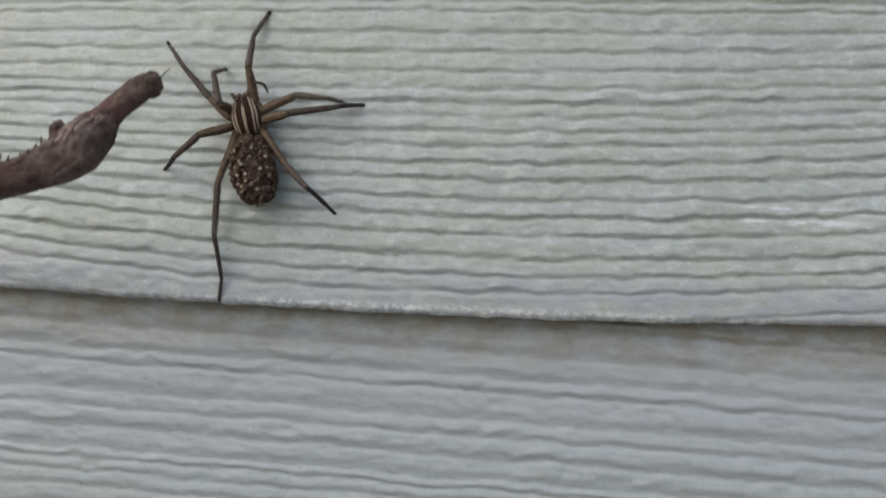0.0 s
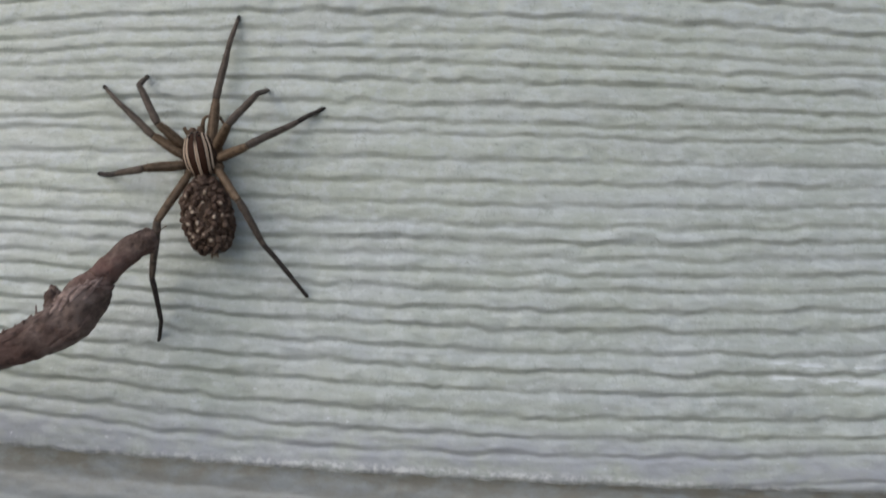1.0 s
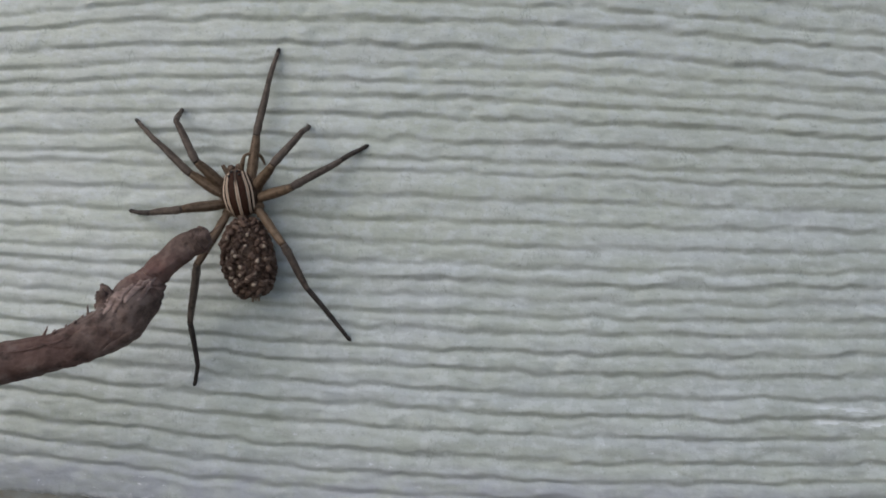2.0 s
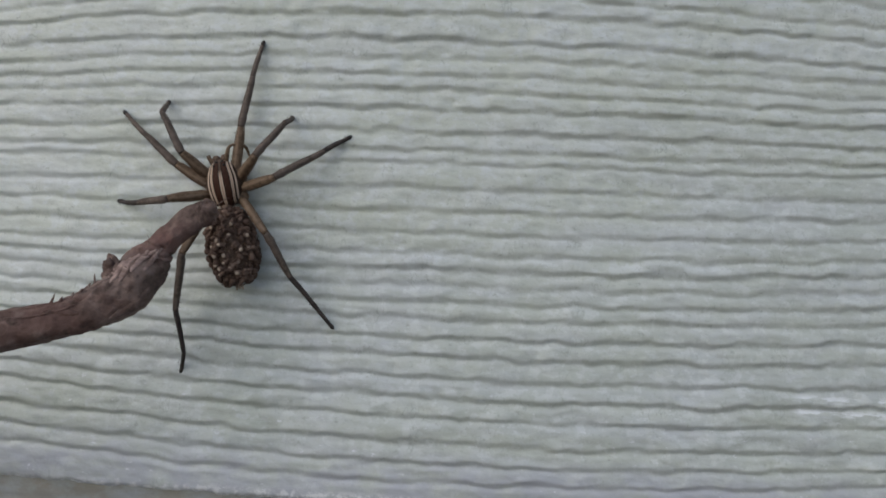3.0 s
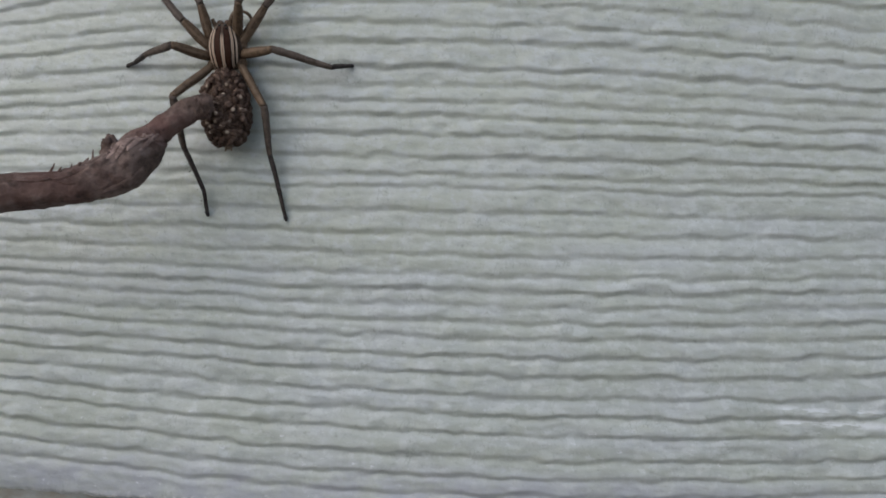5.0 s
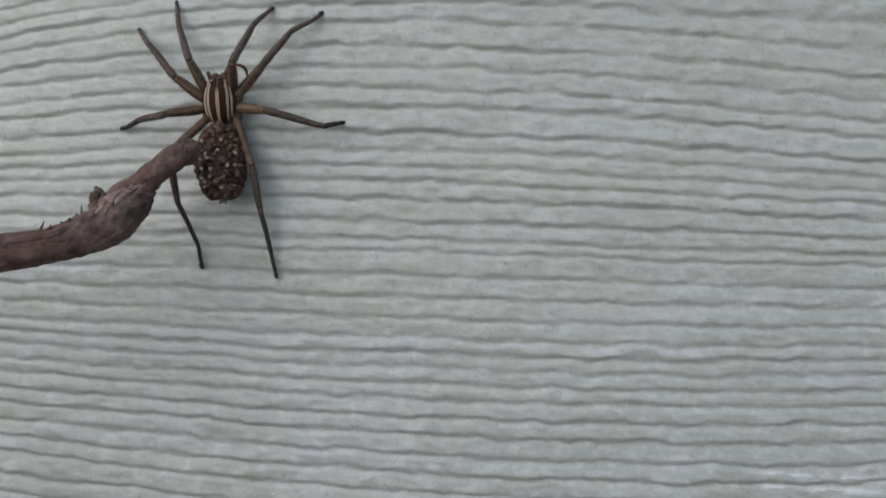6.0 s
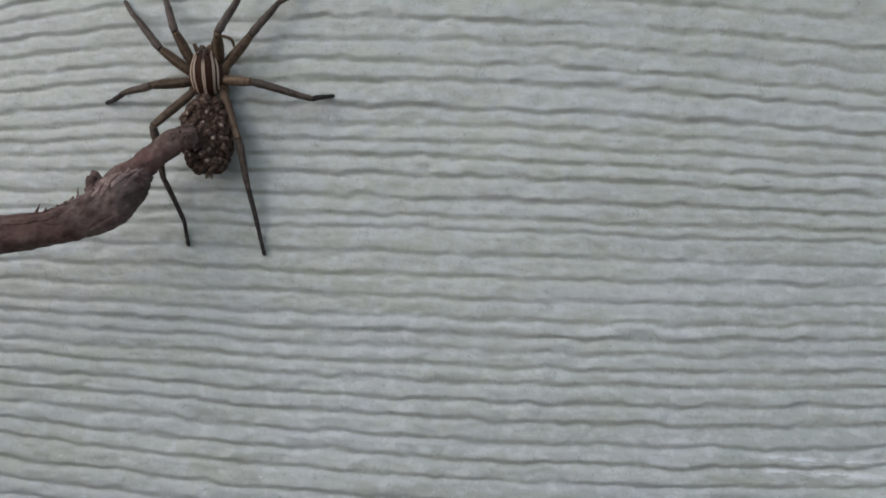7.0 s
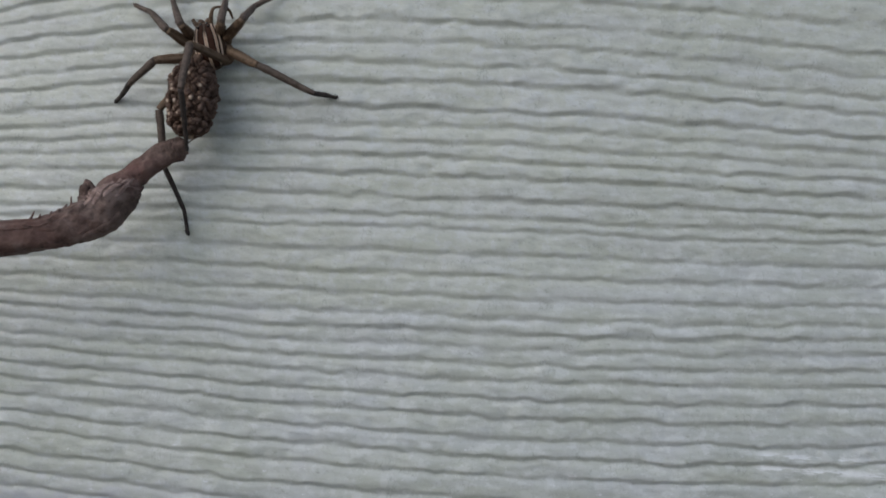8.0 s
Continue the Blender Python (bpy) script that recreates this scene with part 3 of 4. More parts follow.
    def sliver(name, start, way, length, width, curl, label=""):
        line, d = [Vector(start) * MM], Vector(way).normalized()
        turn_axis = Vector((rnd.uniform(-1, 1), rnd.uniform(-1, 1), rnd.uniform(-0.4, 0.4))).normalized()
        n = 9
        for k in range(n):
            d = (Matrix.Rotation(curl / n, 3, turn_axis) @ d).normalized()
            line.append(line[-1] + d * length / n * MM)
        return part(name, tube(line, [width * MM * (1 - 0.75 * (k / n) ** 2) for k in range(n + 1)], 6, lambda i, a: 1 + 0.35 * rnd.uniform(-1, 1)), FIBRE if label else BARK, twig, label)

    # the torn stub of bark that stands up behind the bend, in two prongs, and the frayed bark after it
    def outward(i):
        d = (pts[i + 1] - pts[i - 1]).normalized()
        return d.cross(Vector((0, 0, 1))).normalized()

    for k in range(10):
        i = 168 + 2 * k
        prong = (3.3 if k in (2, 3) else 2.6 if k in (7, 8) else 0.9) + rnd.uniform(-0.3, 0.3)
        way = Vector((0.15 + rnd.uniform(-0.12, 0.12), 1.0, 0.25)) * 0.7 + outward(i) * 0.5
        sliver("bark_flake", on_bark(i, 0.25 + 0.2 * (k % 2), -0.5) / MM, way, prong, 1.0, rnd.uniform(0.2, 0.9))
    for k in range(7):
        i = 198 + 6 * k + rnd.randrange(-3, 4)
        sliver("bark_flake", on_bark(i, 0.3, -0.3) / MM, outward(i) * 0.55 + Vector((rnd.uniform(0.2, 1.0), 0.45, 0.1)), rnd.uniform(0.8, 2.4), rnd.uniform(0.22, 0.48), rnd.uniform(-0.8, 0.8))
    # splinters and hairs along the bark
    for k in range(24):
        i = rnd.randrange(14, 190)
        q, r = pts[i] / MM, radii[i] / MM
        a = rnd.uniform(0, math.pi)
        side_up = Vector((-0.62, 0.78, 0)) if rnd.random() < 0.72 else Vector((0.62, -0.78, 0))
        out = (side_up * math.cos(a * 0.5) + Vector((0, 0, 1)) * math.sin(a * 0.5)).normalized()
        sliver("splinter", q + out * r * 0.93, out + Vector((rnd.uniform(-1, 1), rnd.uniform(-1, 1), rnd.uniform(-0.3, 0.3))) * 0.8, rnd.uniform(0.3, 1.1), rnd.uniform(0.05, 0.15), rnd.uniform(-1.4, 1.4))
    # a loose thread at the tip
    line = [Vector((-0.3 + 0.28 * k, 0.1 + 0.30 * k - 0.01 * k * k, 0.5 + 0.1 * k)) * MM for k in range(8)]
    part("loose_thread", tube(line, [0.13 * MM] * 4 + [0.09 * MM] * 4, 5), BARK, twig, "thin curled bark thread")
    return tagged(twig, "bent dead brown twig with twisted peeling bark", "twig")


# ---- the spider with its young ----
LEGS = "L1 L2 L3 L4 R1 R2 R3 R4".split()
HIPS = {s + str(n): Vector((sx * w, y, 3.4)) for s, sx in (("L", -1), ("R", 1)) for n, w, y in ((1, 2.7, 2.5), (2, 3.2, 0.8), (3, 3.3, -1.2), (4, 2.9, -3.2))}

# lengths of femur, tibia and tarsus
LEG_LENGTHS = dict(
    L1=(6.29, 8.69, 6.58), L2=(6.44, 8.31, 7.53), L3=(7.75, 8.10, 6.60), L4=(11.49, 11.30, 13.86), R1=(8.12, 10.04, 7.30), R2=(8.67, 8.39, 7.94), R3=(9.12, 11.70, 6.00), R4=(10.75, 9.67, 13.15)
)
# knee, ankle and foot: place on the wall (x, z) and height over it, leg by leg
STANCES = {
    0: dict(L1=(-41.6, -8.6, 9.6, -44.4, -1.0, 6.4, -43.8, 1.7, 0.4), L2=(-45.9, -5.7, 3.0, -51.6, 0.4, 3.4, -56.2, 6.5, 3.3), L3=(-46.1, -14.9, 7.9, -52.2, -19.5, 5.3, -56.1, -21.3, 0.2), L4=(-42.7, -24.8, 4.2, -43.0, -36.1, 2.9, -41.8, -49.7, 0.6), R1=(-36.5, -0.1, 7.7, -37.5, 8.5, 2.5, -34.8, 15.0, 0.5), R2=(-26.9, -4.7, 4.2, -19.2, -6.0, 7.4, -17.3, -4.6, -0.1), R3=(-27.1, -10.0, 9.2, -17.2, -6.7, 3.9, -12.7, -5.3, 0.3), R4=(-27.5, -20.6, 5.4, -21.7, -25.7, 11.2, -17.4, -29.8, -0.5)),
    0.2: dict(L1=(-47.4, 5.0, 3.9, -51.1, 13.2, 3.6, -53.1, 18.9, 0.5), L2=(-47.6, -1.4, 8.6, -51.9, 3.7, 3.5, -55.9, 9.5, 0.1), L3=(-49.5, -8.8, 5.0, -53.6, -15.8, 3.2, -56.5, -21.1, 0.5), L4=(-43.9, -10.6, 13.9, -49.6, -18.0, 7.3, -50.0, -29.6, -0.5), R1=(-38.2, 3.9, 11.1, -39.3, 12.1, 4.9, -35.2, 15.6, -0.1), R2=(-34.1, 7.5, 6.1, -32.1, 15.6, 3.6, -27.9, 21.8, 0.6), R3=(-28.6, -2.7, 7.8, -17.4, -5.5, 4.8, -13.2, -5.3, 0.4), R4=(-30.3, -12.1, 7.7, -25.3, -20.5, 6.0, -17.7, -30.1, 0.4)),
    0.3: dict(L1=(-49.2, 8.6, 4.1, -52.6, 17.2, 4.3, -54.9, 22.5, 0.5), L2=(-48.4, 0.5, 9.4, -52.6, 4.9, 3.3, -57.3, 10.4, 0.1), L3=(-51.7, -5.6, 5.1, -58.2, -10.6, 3.2, -62.3, -15.3, 0.5), L4=(-45.1, -8.3, 13.7, -47.8, -18.8, 9.7, -50.4, -28.4, -0.0), R1=(-39.8, 4.9, 11.4, -39.0, 14.3, 6.9, -37.4, 15.8, -0.1), R2=(-35.0, 9.4, 7.6, -34.6, 17.4, 4.2, -31.8, 24.3, 0.5), R3=(-30.1, -1.3, 5.9, -18.8, -4.8, 3.5, -13.6, -4.8, 0.4), R4=(-31.8, -9.6, 3.7, -26.3, -18.1, 2.8, -18.3, -28.8, 0.4)),
    0.5: dict(L1=(-48.8, 11.9, 4.3, -52.3, 19.7, 2.8, -54.7, 25.6, 0.4), L2=(-46.4, 3.8, 9.2, -51.3, 8.9, 4.5, -56.5, 11.7, -0.3), L3=(-50.3, 1.1, 7.0, -57.2, 3.3, 3.0, -63.3, 3.9, 0.6), L4=(-45.9, -6.6, 10.8, -49.0, -15.4, 4.6, -49.0, -28.5, 0.3), R1=(-35.3, 11.5, 10.1, -39.0, 18.6, 3.9, -40.3, 25.0, 0.5), R2=(-34.1, 11.0, 10.1, -32.3, 18.3, 6.2, -30.5, 23.5, 0.4), R3=(-29.1, 2.1, 5.2, -18.6, -3.2, 3.9, -14.0, -4.7, 0.4), R4=(-31.0, -3.1, 9.5, -29.2, -7.5, 1.1, -20.1, -17.0, 0.4)),
    0.7: dict(L1=(-48.8, 14.3, 8.4, -53.5, 21.1, 5.1, -54.9, 25.3, 0.1), L2=(-51.7, 11.9, 6.3, -57.3, 17.1, 2.7, -63.0, 22.2, 1.1), L3=(-50.9, 4.5, 8.7, -57.5, 5.1, 3.8, -63.3, 4.6, 0.6), L4=(-47.5, -4.8, 8.1, -50.0, -14.0, 2.0, -49.0, -28.0, 0.4), R1=(-39.0, 19.9, 6.8, -39.5, 29.2, 2.4, -38.5, 36.4, 0.4), R2=(-35.6, 14.3, 10.1, -30.9, 20.7, 6.9, -30.3, 24.1, -0.3), R3=(-31.7, 10.7, 8.1, -23.6, 17.3, 2.5, -18.9, 20.6, 0.5), R4=(-32.6, 0.1, 8.6, -28.3, -6.9, 3.5, -20.2, -17.0, 0.5)),
    3: dict(L1=(-49.3, 15.0, 6.9, -53.7, 22.4, 6.0, -54.6, 25.5, 0.2), L2=(-50.9, 13.0, 4.7, -57.3, 18.4, 4.3, -62.6, 22.8, 1.4), L3=(-51.0, 6.3, 8.2, -57.9, 5.5, 4.1, -63.2, 5.7, 0.2), L4=(-47.6, -3.6, 8.9, -49.2, -14.3, 5.7, -49.3, -27.0, 0.1), R1=(-39.5, 20.9, 3.8, -38.1, 30.8, 2.7, -36.8, 37.8, 1.0), R2=(-35.0, 14.9, 10.0, -30.6, 21.5, 7.3, -30.5, 23.9, -0.2), R3=(-31.6, 11.3, 8.8, -23.8, 17.3, 2.5, -19.2, 20.6, 0.5), R4=(-32.3, 1.0, 9.5, -28.2, -6.9, 5.6, -20.4, -16.4, 0.9)),
    3.6: dict(L1=(-51.7, 27.2, 5.5, -55.0, 34.9, 3.0, -57.1, 40.6, 0.5), L2=(-51.7, 17.5, 8.8, -58.1, 21.7, 5.4, -63.2, 23.0, -0.0), L3=(-53.1, 13.2, 7.6, -58.1, 7.6, 4.6, -63.0, 5.8, 0.5), L4=(-48.8, 10.0, 13.0, -50.0, 0.5, 7.0, -49.1, -11.6, 0.4), R1=(-41.9, 25.7, 10.9, -40.6, 34.1, 5.6, -36.9, 38.0, 0.7), R2=(-38.9, 25.0, 10.4, -37.4, 31.6, 5.5, -32.9, 34.7, -0.2), R3=(-34.1, 18.7, 6.8, -22.5, 19.3, 4.8, -18.8, 20.8, 0.4), R4=(-37.1, 10.0, 8.3, -35.5, 3.7, 1.1, -29.6, -7.9, 0.4)),
    3.7: dict(L1=(-52.1, 28.7, 6.3, -55.1, 36.4, 3.5, -55.9, 42.2, 0.5), L2=(-52.6, 21.4, 9.0, -59.1, 25.1, 5.3, -63.5, 23.7, -0.7), L3=(-54.3, 16.5, 7.9, -60.9, 13.2, 4.5, -64.4, 9.6, 0.2), L4=(-51.6, 10.3, 11.1, -51.9, -0.1, 6.6, -49.2, -12.0, 0.2), R1=(-43.9, 26.5, 11.4, -41.1, 35.0, 6.8, -38.5, 36.9, 0.2), R2=(-37.9, 29.2, 7.2, -35.7, 36.5, 3.7, -30.6, 42.0, 1.0), R3=(-34.1, 20.1, 6.2, -22.5, 19.6, 5.0, -18.8, 20.7, 0.4), R4=(-39.5, 11.8, 10.1, -39.6, 8.4, 1.1, -34.2, -3.6, 0.4)),
    3.8: dict(L1=(-51.7, 30.6, 6.9, -54.8, 38.1, 3.6, -56.1, 43.7, 0.5), L2=(-53.2, 23.7, 8.7, -60.2, 26.7, 5.4, -63.3, 23.4, -0.6), L3=(-54.9, 19.9, 8.2, -62.0, 18.6, 4.6, -67.0, 18.3, 0.3), L4=(-52.6, 11.1, 8.7, -53.2, 1.2, 3.2, -49.2, -11.8, 0.4), R1=(-44.9, 27.6, 11.4, -41.3, 35.8, 6.9, -39.5, 37.2, 0.0), R2=(-38.2, 30.8, 7.6, -36.1, 38.4, 4.8, -32.7, 44.4, 0.9), R3=(-34.4, 21.5, 6.3, -22.9, 19.8, 5.1, -19.4, 20.8, 0.3), R4=(-39.1, 14.2, 10.5, -40.7, 12.0, 1.2, -36.1, -0.3, 0.5)),
    4: dict(L1=(-52.5, 31.5, 7.3, -55.4, 38.7, 3.5, -56.1, 44.5, 0.4), L2=(-54.7, 29.2, 5.1, -61.3, 34.2, 3.9, -66.6, 38.8, 1.1), L3=(-54.9, 21.6, 7.7, -62.0, 19.0, 4.8, -66.7, 17.9, 0.3), L4=(-52.2, 12.2, 7.3, -52.7, 1.9, 2.7, -49.0, -11.3, 0.5), R1=(-43.2, 35.3, 8.0, -44.7, 43.1, 1.9, -44.7, 50.3, 0.4), R2=(-38.9, 34.0, 6.7, -34.4, 40.9, 5.3, -30.7, 46.0, 0.3), R3=(-34.3, 23.1, 6.7, -23.3, 19.8, 4.5, -19.0, 20.5, 0.4), R4=(-38.9, 17.9, 12.0, -36.1, 9.2, 8.8, -36.3, -0.4, -0.1)),
    6: dict(L1=(-48.2, 51.0, 6.8, -51.7, 57.9, 3.1, -53.5, 63.6, 0.2), L2=(-51.1, 47.8, 6.0, -56.7, 53.9, 4.9, -60.9, 57.9, 0.1), L3=(-51.7, 40.5, 8.6, -58.6, 39.4, 4.5, -63.6, 37.9, 0.5), L4=(-50.1, 32.8, 10.7, -50.3, 23.5, 4.2, -46.2, 10.8, 0.6), R1=(-39.0, 50.4, 10.4, -36.7, 58.7, 5.3, -34.3, 63.4, 0.3), R2=(-34.4, 51.4, 5.2, -29.7, 58.2, 3.8, -24.3, 63.0, 0.5), R3=(-32.7, 42.1, 9.3, -22.0, 40.1, 5.1, -18.7, 41.6, 0.3), R4=(-35.5, 31.6, 6.3, -33.9, 22.4, 3.7, -30.9, 9.8, 1.1)),
    7.7: dict(L1=(-48.1, 51.1, 9.3, -51.8, 56.9, 4.1, -53.5, 62.1, 0.4), L2=(-51.5, 50.2, 7.2, -57.0, 55.3, 3.6, -62.3, 59.5, 0.3), L3=(-53.0, 44.1, 7.8, -59.6, 41.3, 3.9, -64.1, 38.2, 0.3), L4=(-52.6, 34.9, 7.0, -51.6, 24.3, 3.2, -46.4, 11.7, 0.5), R1=(-41.7, 52.4, 11.3, -42.8, 58.7, 3.6, -39.5, 64.3, 0.4), R2=(-35.2, 52.0, 9.1, -34.0, 57.6, 3.0, -29.4, 63.5, 0.4), R3=(-33.3, 43.9, 8.3, -22.4, 40.9, 5.2, -19.0, 41.6, 0.4), R4=(-42.6, 47.0, 13.7, -46.2, 38.4, 11.1, -41.7, 26.3, 13.4)),
    8: dict(L1=(-47.7, 51.9, 9.6, -51.5, 57.0, 3.6, -53.5, 62.4, 0.4), L2=(-50.5, 51.0, 8.8, -55.9, 55.4, 4.3, -61.2, 57.8, -0.4), L3=(-53.4, 45.4, 7.5, -59.4, 41.0, 4.4, -63.7, 38.0, 0.3), L4=(-52.5, 36.3, 6.1, -51.6, 25.1, 4.2, -47.7, 12.4, 0.5), R1=(-39.7, 52.4, 11.1, -41.4, 58.7, 3.5, -42.5, 65.2, 0.4), R2=(-36.1, 53.5, 9.8, -36.0, 57.9, 2.7, -30.1, 62.6, 0.4), R3=(-33.3, 45.6, 7.7, -22.8, 41.3, 4.9, -18.9, 41.4, 0.4), R4=(-44.5, 47.7, 13.3, -44.3, 38.9, 17.3, -45.6, 28.7, 9.1)),
}
# place of the carapace on the wall and its heading
BODY = [
    (0, -37.63, -9.94, 13.7),
    (0.2, -40.41, -1.94, 18.7),
    (0.3, -42.67, 1.33, 22.0),
    (0.5, -41.00, 5.72, 14.6),
    (0.7, -43.02, 9.52, 16.7),
    (3, -42.13, 9.73, 13.1),
    (3.6, -45.96, 20.21, 17.8),
    (3.7, -46.16, 21.98, 14.6),
    (3.8, -46.29, 23.98, 7.8),
    (4, -45.97, 25.87, 7.6),
    (6, -43.04, 43.89, 5.3),
    (7.7, -43.81, 47.33, 11.3),
    (8, -44.12, 49.24, 15.2),
]


def body_at():
    return {t: (x, z, h) for t, x, z, h in BODY}


def mixed(a, b, f):
    return tuple(p + (q - p) * f for p, q in zip(a, b))


def timeline():
    """Seconds, body pose and stance: the rests between the dashes, and the walk up the board from 4.2 to 5.3 s in two half-steps."""
    body, out = body_at(), []
    first, second = STANCES[4], STANCES[6]
    odd = ("L1", "R2", "L3", "R4")
    half = {n: second[n] if n in odd else mixed(first[n], second[n], 0.15) for n in LEGS}
    near = {n: mixed(first[n], second[n], 0.92) if n not in odd else second[n] for n in LEGS}
    for t, key in ((0, 0), (0.2, 0.2), (0.3, 0.3), (0.5, 0.5), (0.7, 0.7), (1.0, 3), (3.5, 3), (3.6, 3.6), (3.7, 3.7), (3.8, 3.8), (4.0, 4), (4.2, 4), (5.3, 6), (7.5, 6), (7.7, 7.7), (8.0, 8)):
        out.append((t, body[key], STANCES[key]))
    out.append((4.6, mixed(body[4], body[6], 0.40), half))
    out.append((5.0, mixed(body[4], body[6], 0.86), near))
    return sorted(out, key=lambda r: r[0])


def body_pose(x, z, heading):
    """On the wall: the spider's x to its right, y ahead, z out of the wall."""
    return WALL @ pose(x * MM, 0, z * MM, 90) @ pose(0, 0, 0, 0, 0, heading)


def to_body(x, z, height, body):
    """A place on the wall, in the spider's own millimetres."""
    a = radians(body[2])
    dx, dz = x - body[0], z - body[1]
    return Vector((dx * math.cos(a) + dz * math.sin(a), -dx * math.sin(a) + dz * math.cos(a), height))


def leg_joints(name, body, stance):
    """Hip, knee, ankle and foot in the spider's millimetres, each segment at its own length."""
    joints = [HIPS[name].copy()]
    for i, length in enumerate(LEG_LENGTHS[name]):
        x, z, height = stance[name][3 * i:3 * i + 3]
        joints.append(joints[-1] + (to_body(x, z, height, body) - joints[-1]).normalized() * length)
    return joints


def segment(name, length, r0, r1, swell, material, parent, foot=False, bow=0.0, necks=()):
    """A leg segment along +x, thickest before its middle, rounded at the joints; necks: where it narrows at an inner joint."""
    n, pts, radii = 26, [], []
    for i in range(n + 1):
        u = i / n
        pts.append(Vector((u * length, 0.05 * math.sin(u * 6) + bow * min(u / 0.66, (1 - u) / 0.34), 0)) * MM)
        end = min(1.0, math.sqrt(max(0.02, 1 - (1 - min(u, 1 - u) * 9) ** 2))) if min(u, 1 - u) < 1 / 9 else 1.0
        neck = 1 - sum(0.08 * math.exp(-(((u * length - c) / 0.42) ** 2)) - 0.10 * math.exp(-(((u * length - c + 0.8) / 0.6) ** 2)) for c in necks)
        radii.append((r0 + (r1 - r0) * u + swell * math.sin(math.pi * u) ** 1.5) * max(end, 0.93) * neck * MM)
    bm = tube(pts, radii, 12)
    rnd = random.Random(int(length * 100))
    # short stiff hairs
    for _ in range(54):
        u, a = rnd.uniform(0.06, 0.96), rnd.uniform(0, 2 * math.pi)
        r = (r0 + (r1 - r0) * u + swell * math.sin(math.pi * u) ** 1.5) * 0.95
        base = Vector((u * length, r * math.cos(a), r * math.sin(a)))
        tip = base + Vector((rnd.uniform(0.15, 0.5), math.cos(a) * 0.42, math.sin(a) * 0.42)) * rnd.uniform(0.6, 1.2)
        w = Vector((0.05, -0.03 * math.sin(a), 0.03 * math.cos(a)))
        bm.faces.new([bm.verts.new(q * MM) for q in (base - w, base + w, tip)])
    if foot:
        for s in (-1, 1):
            line = [Vector((length - 0.2, 0, 0)), Vector((length + 0.25, 0.14 * s, 0.0)), Vector((length + 0.4, 0.18 * s, -0.2))]
            claw = tube([q * MM for q in line], [0.1 * MM, 0.07 * MM, 0.02 * MM], 5)
            me = bpy.data.meshes.new("claw")
            claw.to_mesh(me)
            claw.free()
            bm.from_mesh(me)
            bpy.data.meshes.remove(me)
    ob = part(name, bm, material, parent)
    if foot:
        pad = ellipsoid((length - 0.35, 0, 0), (0.85, r1 + 0.07, r1 + 0.05), 12, 8)
        part("claw_tuft", pad, TUFT, ob, "black hairy claw tuft")
    return ob


def aim(start, end):
    """A segment's pose in the spider's space: +x from start to end, its back turned out of the wall."""
    x = (end - start).normalized()
    y = Vector((0, 0, 1)).cross(x)
    y = y.normalized() if y.length > 1e-4 else Vector((0, 1, 0))
    z = x.cross(y)
    m = Matrix((x, y, z)).transposed().to_4x4()
    m.translation = start * MM
    return m


